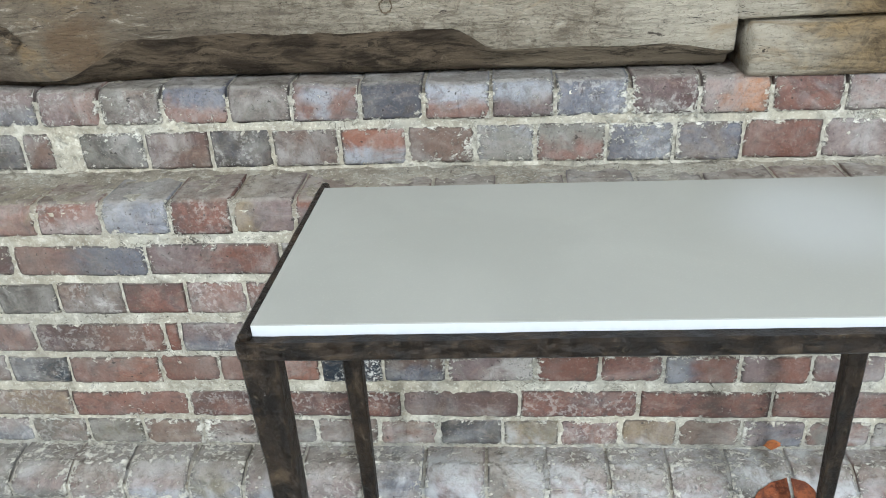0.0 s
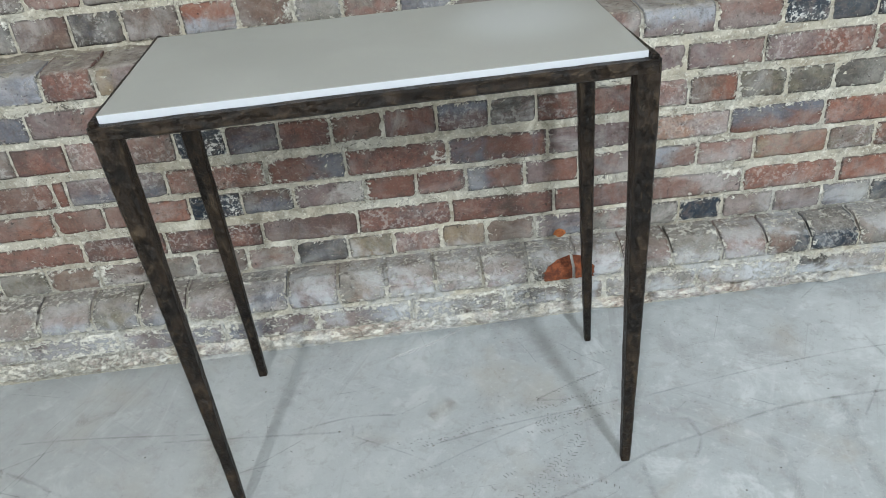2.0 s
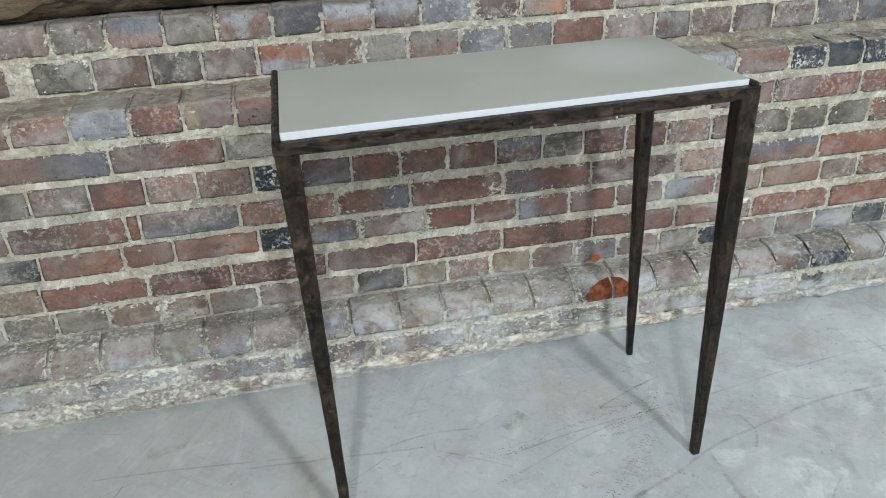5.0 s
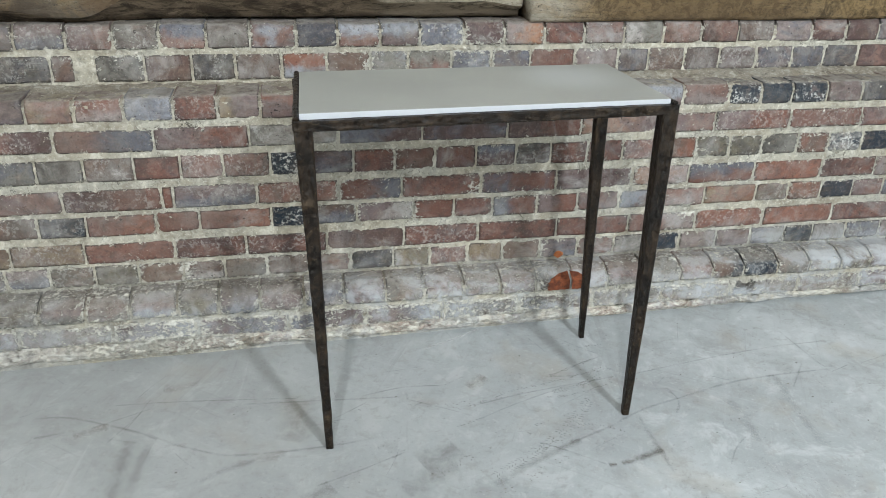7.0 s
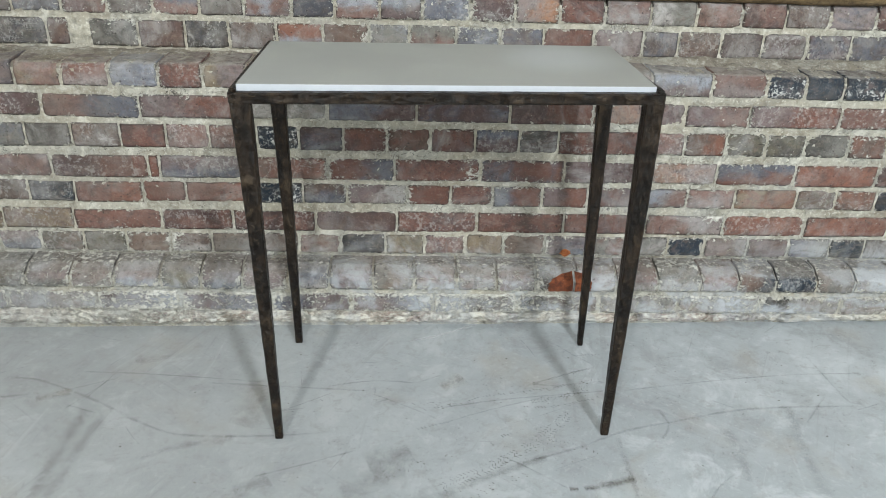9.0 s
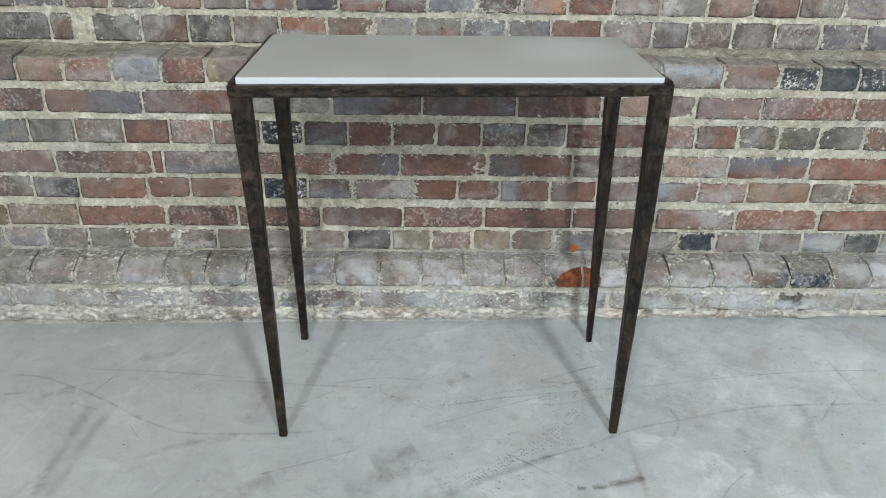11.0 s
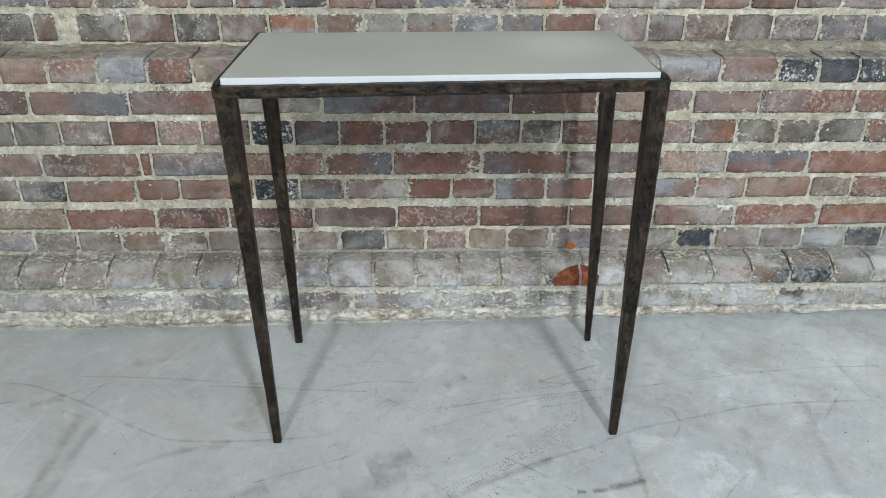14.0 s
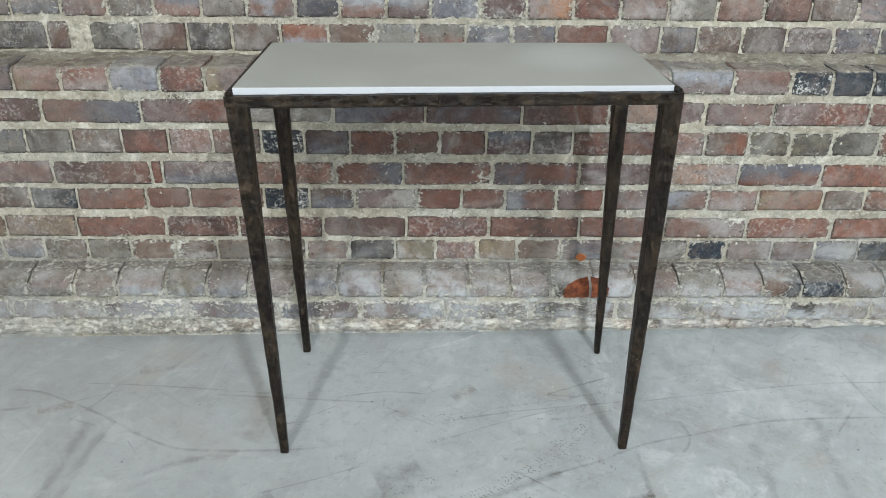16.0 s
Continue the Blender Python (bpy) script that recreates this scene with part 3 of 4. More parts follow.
for a, b in zip(edges[::2], edges[1::2]):
    south.append(((a, SOUTH - 0.25, SILL), (b, SOUTH, HEAD)))
wall_south = part("wall_south", boxes(*south), PLASTER)
tagged(wall_south, "plain limewashed wall with two high windows and a doorway", "wall", kind="structure")
wall_above = part("wall_above", boxes(((WEST, 1.39, 1.13), (EAST, 1.65, TOP))), PLASTER)
tagged(wall_above, "plain limewashed wall above the timber beam", "wall", kind="structure")


def course_z(z, x):
    return z + SLOPE * (x - 0.1)


# the brick wall: a mortar body in three steps, into which the bricks are set
wall_north = new("wall_north")
tagged(wall_north, "old stepped brick wall with pale lime mortar, mixed red, mauve and blue-black bricks", "wall", kind="structure")
X0, X1 = -1.30, 1.95


def mortar_face(face, low, high, recess, seed, worn=0.0):
    def at(u, v):
        x = X0 + u * (X1 - X0)
        z = course_z(low + v * (high - low), x)
        d = 0.0016 * rough(x, 0, z, 18, seed) + 0.0026 * rough(x, 0, z, 62, seed) + 0.0022 * rough(x, 0, z, 140, seed)
        d += worn * max(0.0, rough(x, 0, z * 0.4, 9, seed + 2) + 0.2)
        return (x, face + recess + d, z)
    rows, columns = max(2, round((high - low) / 0.0036)), round((X1 - X0) / 0.0036)
    return sheet(rows, columns, at)


def mortar_ledge(height, near, far, seed, nose=0.0, course=0.0):
    def at(u, v):
        x = X0 + u * (X1 - X0)
        y = near + v * (far - near)
        z = course_z(height, x) + 0.004 * rough(x, y, 0, 22, seed) + 0.003 * rough(x, y, 0, 70, seed) 
        back = v * (far - near)
        if 0 < nose < 0.03:
            z += (0.007 + 0.009 * smooth_step(0.4, 0.8, x)) * smooth_step(0.50, 0.95, v + 0.3 * rough(x, 0, 0, 5, seed)) + 0.004 * rough(x, y, 3, 14, seed)
        if nose > 0.03:
            z -= 0.42 * course * (1 - min(1.0, back / nose) ** 0.89) - 0.001 + 0.005 * rough(x, 0, 0, 8, seed)
        elif nose:
            z -= 0.48 * course * (1 - math.sqrt(max(0.0, 1 - max(0.0, 1 - back / nose) ** 2)))
        else:
            z -= 0.030 * max(0.0, 1 - back / 0.035) ** 1.5 - 0.003 * rough(x, y, 3, 14, seed)
        return (x, y, z)
    return sheet(round((far - near) / 0.0045), round((X1 - X0) / 0.0065), at)


part("mortar", mortar_face(PLINTH, -0.03, 0.112, 0.0044, 3.1), MORTAR, wall_north, smooth=True)
part("mortar", mortar_face(PLINTH, 0.108, 0.150, 0.0058, 3.1, 0.004), MORTAR, wall_north, "weathered open joints", True)
part("mortar", mortar_face(MAIN, 0.15, 0.686, 0.0052, 7.7), MORTAR, wall_north, smooth=True)
part("mortar", mortar_face(UPPER, 0.68, 0.842, 0.0052, 5.2), MORTAR, wall_north, smooth=True)
part("mortar_ledge", mortar_ledge(0.166, PLINTH + 0.010, MAIN + 0.02, 1.7, 0.044, 0.054), LEDGE_MORTAR, wall_north, smooth=True)
part("mortar_ledge", mortar_ledge(0.6995, MAIN + 0.004, UPPER + 0.02, 4.4, 0.016, 0.055), LEDGE_MORTAR, wall_north, smooth=True)
part("mortar_ledge", mortar_ledge(0.8555, UPPER + 0.003, UPPER + 0.14, 9.4), LEDGE_MORTAR, wall_north, smooth=True)
part("wall_core", boxes(((WEST, PLINTH + 0.05, 0), (EAST, 1.65, 0.10)), ((WEST, MAIN + 0.04, 0.10), (EAST, 1.65, 0.64)),
                        ((WEST, UPPER + 0.03, 0.64), (EAST, 1.65, 0.80)), ((X0, 1.50, 0.80), (X1, 1.65, 1.13)), ((WEST, UPPER + 0.03, 0.8), (X0, 1.65, 1.13)),
                        ((X1, UPPER + 0.03, 0.8), (EAST, 1.65, 1.13))), RUBBLE, wall_north)


def base_fillet():
    """The crumbling strip of mortar at the foot of the wall."""
    def at(u, v):
        x = X0 + u * (X1 - X0)
        bulge = math.sin(math.pi * min(1.0, v * 1.05)) * 0.013 - (0.026 + 0.016 * rough(x, 0, 0, 3.0, 5.5)) * max(0.0, 1 - v / 0.26)
        d = 0.009 * rough(x, v, 0, 13, 2.2) + 0.010 * rough(x, v * 1.5, 0, 38, 6.1) + 0.007 * rough(x, v * 2, 0, 90, 1.1)
        return (x, PLINTH + 0.004 - bulge - d * (0.4 + v * 0.6), 0.003 + 0.005 * rough(x, 0, 0, 6, 4.0) + v * (0.044 + SLOPE * (x - 0.1)) + 0.004 * rough(x, 0, 0, 20, 8))
    return sheet(14, 640, at)


part("base_mortar", base_fillet(), RUBBLE, wall_north, "crumbling mortar along the floor", True)


# ---- the timber beam, in two jointed timbers ----
def timber(x_from, x_to, profile, steps, seed, wander, dark=()):
    """A hewn timber: a closed section swept along x, uneven along its length."""
    bm = bmesh.new()
    rings = []
    for i in range(steps + 1):
        x = x_from + (x_to - x_from) * i / steps
        ring = []
        for k, (y, z) in enumerate(profile(x)):
            dy = wander * (rough(x, y, z, 5, seed) + 0.5 * rough(x, y, z * 3, 16, seed) + 0.25 * rough(x, y * 2, z * 4, 45, seed))
            dz = 0.6 * wander * rough(x, y + 9, z, 7, seed)
            ring.append(bm.verts.new((x, y + dy, z + dz)))
        rings.append(ring)
    count = len(rings[0])
    for a, b in zip(rings, rings[1:]):
        for k in range(count):
            face = bm.faces.new((a[k], b[k], b[(k + 1) % count], a[(k + 1) % count]))
            face.material_index = int(k in dark)
    bm.faces.new(rings[0])
    bm.faces.new(list(reversed(rings[-1])))
    bmesh.ops.recalc_face_normals(bm, faces=bm.faces[:])
    return bm


def wane(x):
    """Height of the hewn lower edge of the long timber above its bed."""
    rise = 0.058 * smooth_step(-0.67, -0.50, x) - 0.034 * smooth_step(0.02, 0.10, x) - 0.012 * smooth_step(0.38, 0.49, x)
    return 0.022 + rise + 0.020 * smooth_step(-0.72, -0.85, x)


def long_profile(x):
    bed = course_z(0.861, x) + 0.005 - 0.012 * smooth_step(-0.50, -0.68, x)
    w = wane(x) * (1 + 0.05 * rough(x, 0, 0, 11, 3.1) + 0.035 * rough(x, 0, 0, 37, 1.4))
    front = 1.372
    pts = [(front, 1.13), (front, 1.08), (front, 1.04), (front + 0.001, 1.00), (front, 0.97), (front + 0.002, bed + w + 0.012), (front + 0.006, bed + w)]
    cut = 0.010 * rough(x, 0, 0, 9, 2.2) + 0.006 * rough(x, 0, 0, 30, 5.0)
    pts += [(front + 0.018 + cut * 0.4, bed + w * 0.80), (front + 0.036 + cut, bed + w * 0.52 + cut * 0.5), (front + 0.048 - cut * 0.6, bed + w * 0.24), (front + 0.058, bed), (front + 0.085, bed + 0.004), (1.60, 1.13)]
    return pts


def upper_profile(x):
    front = 1.374
    return [(front, 1.13), (front, 1.08), (front, 1.03), (front, 0.99), (front, 0.955), (front + 0.003, 0.944), (1.5, 0.944), (1.60, 1.13)]


def lower_profile(x):
    bed, front = course_z(0.856, x) + 0.003, 1.356
    return [(front + 0.006, 0.938), (front, 0.93), (front, 0.91), (front, 0.89), (front + 0.004, bed + 0.012), (front + 0.014, bed), (1.52, bed), (1.52, 0.938)]


beam = new("timber_beam")
beam["label"] = "old weathered oak wall beam with a wavy hewn underside"
tagged(beam, "", "beam", kind="structure")
part("long_timber", timber(X0, 0.489, long_profile, 190, 3.3, 0.006, range(6, 11)), TIMBER, beam, smooth=True).data.materials.append(SHADED_BARK)
part("upper_timber", timber(0.4895, X1, upper_profile, 120, 3.3, 0.005), TIMBER, beam, smooth=True)
part("jointed_timber", timber(0.512, X1, lower_profile, 130, 8.1, 0.006), TIMBER, beam, "paler timber let into the beam", True)


def ring_mark(centre, radius, width, squash, seed, heavy=0.0):
    """A dark ring scored into the face of the beam."""
    bm = bmesh.new()
    pairs = []
    for k in range(72):
        a = 2 * math.pi * k / 72
        r = radius * (1 + 0.22 * rough(math.cos(a), math.sin(a), 0, 1.3, seed) + 0.10 * rough(math.cos(a), math.sin(a), 0, 6, seed))
        w = width * max(0.12, 0.75 + heavy * math.cos(a - 0.9) + 0.6 * rough(math.cos(a), math.sin(a), 3, 3.5, seed))
        pairs.append([bm.verts.new((centre[0] + math.cos(a) * q, centre[1], centre[2] + math.sin(a) * q * squash)) for q in (r - w, r + w)])
    for a, b in zip(pairs, pairs[1:] + pairs[:1]):
        bm.faces.new((a[0], b[0], b[1], a[1]))
    bmesh.ops.recalc_face_normals(bm, faces=bm.faces[:])
    return bm


part("ring_mark", ring_mark((-0.077, 1.3625, 0.992), 0.0095, 0.0016, 1.15, 1.0), SHADED_BARK, beam, "dark ring scored in the wood")
part("knot", ring_mark((-0.745, 1.3625, 0.962), 0.030, 0.0055, 0.72, 4.0, 0.9), SHADED_BARK, beam, "dark knot in the wood")


# ---- the console table ----
table = new("console_table")
table.location = (0.239, 0.883, 0.0)
tagged(table, "slim console table with pale stone top and dark hammered bronze legs", "table")


def local(x, y, z):
    return (x - 0.239, y - 0.883, z)


def skewed(bm):
    """The table is a little narrower at its back."""
    for v in bm.verts:
        x, y = v.co.x + 0.239, v.co.y + 0.883
        back = min(1.0, max(0.0, (y - 0.70) / 0.36))
        v.co.x += back * (0.009 * (0.64 - x) - 0.010 * (x + 0.16)) / 0.80 - 0.004 * max(0.0, x - 0.4) / 0.24
    return bm


def hammered(bm, amount, seed):
    for v in bm.verts:
        v.co += Vector((rough(*v.co, 32, seed), rough(*v.co, 32, seed + 5), rough(*v.co, 32, seed + 9))) * amount


def leg_mesh(top, foot, swell, seed, tall):
    """A tapered forged leg between two rectangles (x0, x1, y0, y1); each edge runs in by a power of its own."""
    bm = bmesh.new()
    rings, steps = [], 36
    for i in range(steps + 1):
        t = i / steps
        x0, x1, y0, y1 = (a + (b - a) * t ** k for a, b, k in zip(top, foot, (swell, 1.35, 1.35, 1.35)))
        z = tall * (1 - t)
        c = 0.0025
        ring = [(x0 + c, y0), (x1 - c, y0), (x1, y0 + c), (x1, y1 - c), (x1 - c, y1), (x0 + c, y1), (x0, y1 - c), (x0, y0 + c)]
        rings.append([bm.verts.new(local(x, y, z)) for x, y in ring])
    for a, b in zip(rings, rings[1:]):
        for k in range(8):
            bm.faces.new((a[k], a[(k + 1) % 8], b[(k + 1) % 8], b[k]))
    bm.faces.new(list(reversed(rings[0])))
    bm.faces.new(rings[-1])
    bmesh.ops.recalc_face_normals(bm, faces=bm.faces[:])
    lowest = [v for v in bm.verts if v.co.z < 1e-6]
    hammered(bm, 0.0011, seed)
    for v in lowest:
        v.co.z = 0.0
    return bm


LEGS = [
    ((-0.161, -0.122, 0.686, 0.714), (-0.141, -0.123, 0.679, 0.694), 0.75, 1.0),
    ((0.606, 0.641, 0.686, 0.722), (0.603, 0.620, 0.677, 0.695), 1.35, 2.0),
    ((-0.156, -0.120, 1.052, 1.079), (-0.145, -0.127, 1.062, 1.078), 0.9, 3.0),
    ((0.6055, 0.6395, 1.048, 1.077), (0.617, 0.631, 1.038, 1.054), 1.35, 4.0),
]
for top, foot, swell, seed in LEGS:
    part("leg", leg_mesh(top, foot, swell, seed, 0.798 if foot[2] < 0.9 else 0.786), IRON, table)


def rail(lo, hi, seed):
    bm = bmesh.new()
    box(bm, local(*lo), local(*hi), 0.003, 1)
    long_edges = [e for e in bm.edges if e.calc_length() > 0.2]
    bmesh.ops.subdivide_edges(bm, edges=long_edges, cuts=46, use_grid_fill=True)
    hammered(bm, 0.0010, seed)
    return skewed(bm)


part("front_rail", rail((-0.1615, 0.6848, 0.777), (0.6415, 0.704, 0.7985), 11.0), IRON_RAIL, table)
part("back_rail", rail((-0.160, 1.058, 0.768), (0.637, 1.076, 0.787), 12.0), IRON_RAIL, table)
part("side_rail", rail((-0.160, 0.690, 0.777), (-0.147, 1.077, 0.806), 13.0), IRON, table)
east_rail = rail((0.630, 0.690, 0.777), (0.643, 1.075, 0.805), 14.0)
for v in east_rail.verts:  # it drops with the slab towards the wall
    v.co.z -= 0.0105 * min(1.0, max(0.0, (v.co.y + 0.193) / 0.2))
part("side_rail", east_rail, IRON, table)
part("support_tray", boxes((local(-0.150, 0.700, 0.7775), local(0.612, 1.062, 0.7808)), bevel=0.001), IRON, table)
slab = bmesh.new()
box(slab, local(-0.147, 0.700, 0.789), local(0.629, 1.043, 0.8115), 0.0010, 1)
skewed(slab)
for v in slab.verts:  # the slab sits a little lower towards its far right corner
    v.co.z -= (v.co.x + 0.39) / 0.79 * (0.0025 + 0.0045 * (v.co.y + 0.18) / 0.34)
slab.normal_update()
# all but the top take the brighter copy of the stone
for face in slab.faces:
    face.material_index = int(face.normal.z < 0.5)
part("tabletop", slab, STONE, table, "pale honed stone top, its edge painted brighter").data.materials.append(STONE_EDGE)


# ---- marks on the floor ----
def floor_mark(points, width, strength, material, name, label):
    """A flat scuff that follows a smooth line on the floor."""
    dense = []
    for n in range(len(points) - 1):
        p = [Vector(points[max(0, min(len(points) - 1, n + k))]) for k in (-1, 0, 1, 2)]
        for s in range(8):
            t = s / 8
            dense.append(0.5 * (2 * p[1] + (p[2] - p[0]) * t + (2 * p[0] - 5 * p[1] + 4 * p[2] - p[3]) * t * t + (3 * p[1] - p[0] - 3 * p[2] + p[3]) * t ** 3))
    dense.append(Vector(points[-1]))
    bm = bmesh.new()
    uv = bm.loops.layers.uv.new("UVMap")
    pairs = []
    floor_mark.level += 0.00002
    for n, q in enumerate(dense):
        way = (dense[min(n + 1, len(dense) - 1)] - dense[max(n - 1, 0)]).normalized()
        side = Vector((-way.y, way.x)) * width * (0.6 + 0.25 * rough(q.x, q.y, 0, 20))
        pairs.append([bm.verts.new((*(q - side), floor_mark.level)), bm.verts.new((*(q + side), floor_mark.level))])
    for n, (a, b) in enumerate(zip(pairs, pairs[1:])):
        face = bm.faces.new((a[0], b[0], b[1], a[1]))
        for loop, w in zip(face.loops, ((n, 0), (n + 1, 0), (n + 1, 1), (n, 1))):
            loop[uv].uv = (w[0] / (len(dense) - 1), w[1])
    bm.normal_update()
    if bm.faces[:][0].normal.z < 0:
        bmesh.ops.reverse_faces(bm, faces=bm.faces[:])
    ob = part(name, bm, material, floor, label)
    ob.color = (1, 1, 1, strength)
    return ob


floor_mark.level = 0.0006
MARKS = [
    (0.007, 0.5, [(-0.86, 0.92), (-0.77, 0.91), (-0.68, 0.87), (-0.57, 0.81), (-0.46, 0.74), (-0.37, 0.7), (-0.27, 0.69), (-0.14, 0.69), (-0.01, 0.7)]),
    (0.035, 0.45, [(-0.61, 0.5), (-0.61, 0.65), (-0.6, 0.8)]),
    (0.03, 0.4, [(-0.58, 0.5), (-0.57, 0.65), (-0.55, 0.8)]),
    (0.02, 0.4, [(-0.43, 0.62), (-0.37, 0.65), (-0.3, 0.67), (-0.23, 0.68)]),
    (0.004, 0.5, [(-0.67, 0.94), (-0.52, 0.93), (-0.35, 0.91), (-0.2, 0.89)]),
    (0.005, 0.4, [(-0.35, 0.89), (-0.14, 0.87), (0.06, 0.85)]),
    (0.004, 0.5, [(-0.17, 0.56), (-0.08, 0.59), (0.05, 0.64)]),
    (0.004, 0.5, [(-0.04, 0.87), (0.07, 0.89), (0.18, 0.88)]),
    (0.004, 0.6, [(0.18, 0.88), (0.24, 0.91)]),
    (0.004, 0.5, [(0.078, 0.838), (0.077, 0.868)]),
    (0.004, 0.4, [(0.084, 0.804), (0.111, 0.817)]),
    (0.004, 0.4, [(0.07, 0.84), (0.17, 0.78), (0.23, 0.74)]),
    (0.01, 0.4, [(-0.83, 0.84), (-0.76, 0.85)]),
    (0.08, 0.5, [(0.07, 0.59), (0.12, 0.61), (0.17, 0.63)]),
    (0.05, 0.4, [(-0.2, 0.51), (-0.13, 0.55)]),
    (0.07, 0.35, [(0.02, 0.5), (0.1, 0.55), (0.16, 0.56)]),
    (0.004, 0.5, [(0.23, 0.78), (0.39, 0.81), (0.56, 0.83), (0.65, 0.84)]),
    (0.004, 0.4, [(0.23, 0.72), (0.35, 0.77), (0.5, 0.82)]),
    (0.004, 0.5, [(0.69, 0.84), (0.96, 0.88), (1.17, 0.9), (1.35, 0.9)]),
    (0.006, 0.5, [(0.41, 0.59), (0.55, 0.64), (0.66, 0.69), (0.78, 0.72), (0.95, 0.76), (1.11, 0.77), (1.28, 0.77)]),
    (0.025, 0.5, [(0.22, 0.49), (0.31, 0.54), (0.4, 0.58), (0.47, 0.61)]),
    (0.014, 0.45, [(0.64, 0.68), (0.64, 0.59), (0.64, 0.52), (0.64, 0.46)]),
    (0.019, 1.15, [(0.53, 0.51), (0.58, 0.52), (0.65, 0.54)]),
    (0.016, 0.9, [(0.5, 0.51), (0.52, 0.51)]),
    (0.006, 0.5, [(1.22, 0.98), (1.23, 0.87), (1.24, 0.79), (1.27, 0.78)]),
    (0.03, 0.3, [(0.9, 0.7), (0.9, 0.61), (0.89, 0.52)]),
    (0.004, 0.5, [(0.87, 0.55), (0.82, 0.51), (0.78, 0.46)]),
    (0.03, 0.3, [(1.08, 0.78), (1.05, 0.6), (1.04, 0.47)]),
    (0.004, 0.4, [(0.36, 0.62), (0.44, 0.56), (0.5, 0.51)]),
    (0.004, 0.4, [(1.19, 0.81), (1.1, 0.71)]),
    (0.005, 0.7, [(0.47, 0.87), (0.54, 0.86)]),
    (0.004, 0.5, [(0.47, 0.87), (0.56, 0.91), (0.65, 0.94)]),
    (0.012, 0.5, [(0.64, 0.88), (0.65, 0.87)]),
    (0.01, 0.4, [(0.76, 0.77), (0.77, 0.71), (0.74, 0.66)]),
]
for width, strength, points in MARKS:
    floor_mark(points, width * (1.6 if width < 0.01 else 1.15), strength * (0.6 if width < 0.01 else 0.7), SCUFF, "scuff_mark", "dark scuff on the concrete")
floor_mark([(0.154, 1.06), (0.26, 1.10), (0.354, 1.150)], 0.015, 0.45, CHALK, "pale_scratch", "pale scratch in the concrete")


for width, strength, points in ((0.10, 0.26, [(-0.23, 0.72), (-0.20, 0.80), (-0.22, 0.90)]), (0.04, 0.22, [(-0.55, 0.98), (-0.46, 1.0)]), (0.03, 0.5, [(-0.74, 0.83), (-0.66, 0.86)]), (0.05, 0.35, [(0.24, 0.86), (0.30, 0.90)])):
    floor_mark(points, width, strength, RUST, "rust_stain", "faint rusty stain in the concrete")


def tread_marks():
    """Rows of short dashes printed by small hard wheels that were dragged over the floor."""
    tracks = [
        (0.030, 0.0085, 3, [(0.235, 0.52), (0.322, 0.569), (0.389, 0.611), (0.446, 0.656), (0.507, 0.713), (0.55, 0.764)]),
        (0.010, 0.0080, 1, [(0.476, 0.872), (0.551, 0.902), (0.60, 0.922), (0.649, 0.937)]),
        (0.008, 0.0085, 1, [(0.20, 0.772), (0.259, 0.79), (0.344, 0.822), (0.429, 0.836), (0.517, 0.852), (0.638, 0.885)]),
        (0.009, 0.0085, 1, [(0.439, 0.78), (0.506, 0.778), (0.551, 0.791), (0.637, 0.818)]),
        (0.016, 0.0085, 2, [(0.46, 0.800), (0.53, 0.815), (0.61, 0.850)]),
        (0.010, 0.0080, 1, [(0.374, 0.678), (0.41, 0.686)]),
        (0.008, 0.0090, 1, [(0.62, 0.994), (0.674, 0.992)]),
        (0.008, 0.0085, 1, [(0.48, 0.663), (0.532, 0.649), (0.593, 0.611)]),
        (0.010, 0.0090, 1, [(0.183, 0.705), (0.257, 0.73)]),
        (0.010, 0.0120, 1, [(-0.113, 0.771), (-0.086, 0.794)]),
        (0.012, 0.0060, 1, [(-0.056, 0.812), (-0.043, 0.817)]),
    ]
    random.seed(12)
    bm = bmesh.new()
    uv = bm.loops.layers.uv.new("UVMap")
    level = 0.0019
    for width, pitch, columns, points in tracks:
        for p, q in zip(points, points[1:]):
            p, q = Vector(p), Vector(q)
            way = (q - p).normalized()
            side = Vector((-way.y, way.x))
            for n in range(int((q - p).length / pitch)):
                for c in range(columns):
                    if random.random() < 0.22:
                        continue
                    across = (c - (columns - 1) / 2) * width / columns + random.gauss(0, 0.0012)
                    middle = p + way * (n * pitch + random.uniform(-0.001, 0.001)) + side * across
                    lean = (side + way * (0.9 if c % 2 else -0.5)).normalized() * width / columns * random.uniform(0.30, 0.48)
                    thick = Vector((-lean.y, lean.x)).normalized() * random.uniform(0.0009, 0.0016)
                    level += 0.0000005
                    face = bm.faces.new([bm.verts.new((*v, level)) for v in (middle - lean - thick, middle + lean - thick, middle + lean + thick, middle - lean + thick)])
                    for loop, w in zip(face.loops, ((0.06, 0), (0.94, 0), (0.94, 1), (0.06, 1))):
                        loop[uv].uv = w
    bm.normal_update()
    bmesh.ops.reverse_faces(bm, faces=[f for f in bm.faces if f.normal.z < 0])
    ob = part("tread_marks", bm, SCUFF, floor, "rows of small dark dashes pressed into the concrete")
    ob.color = (1, 1, 1, 1.0)
    ob["kind"] = "stuff"


tread_marks()


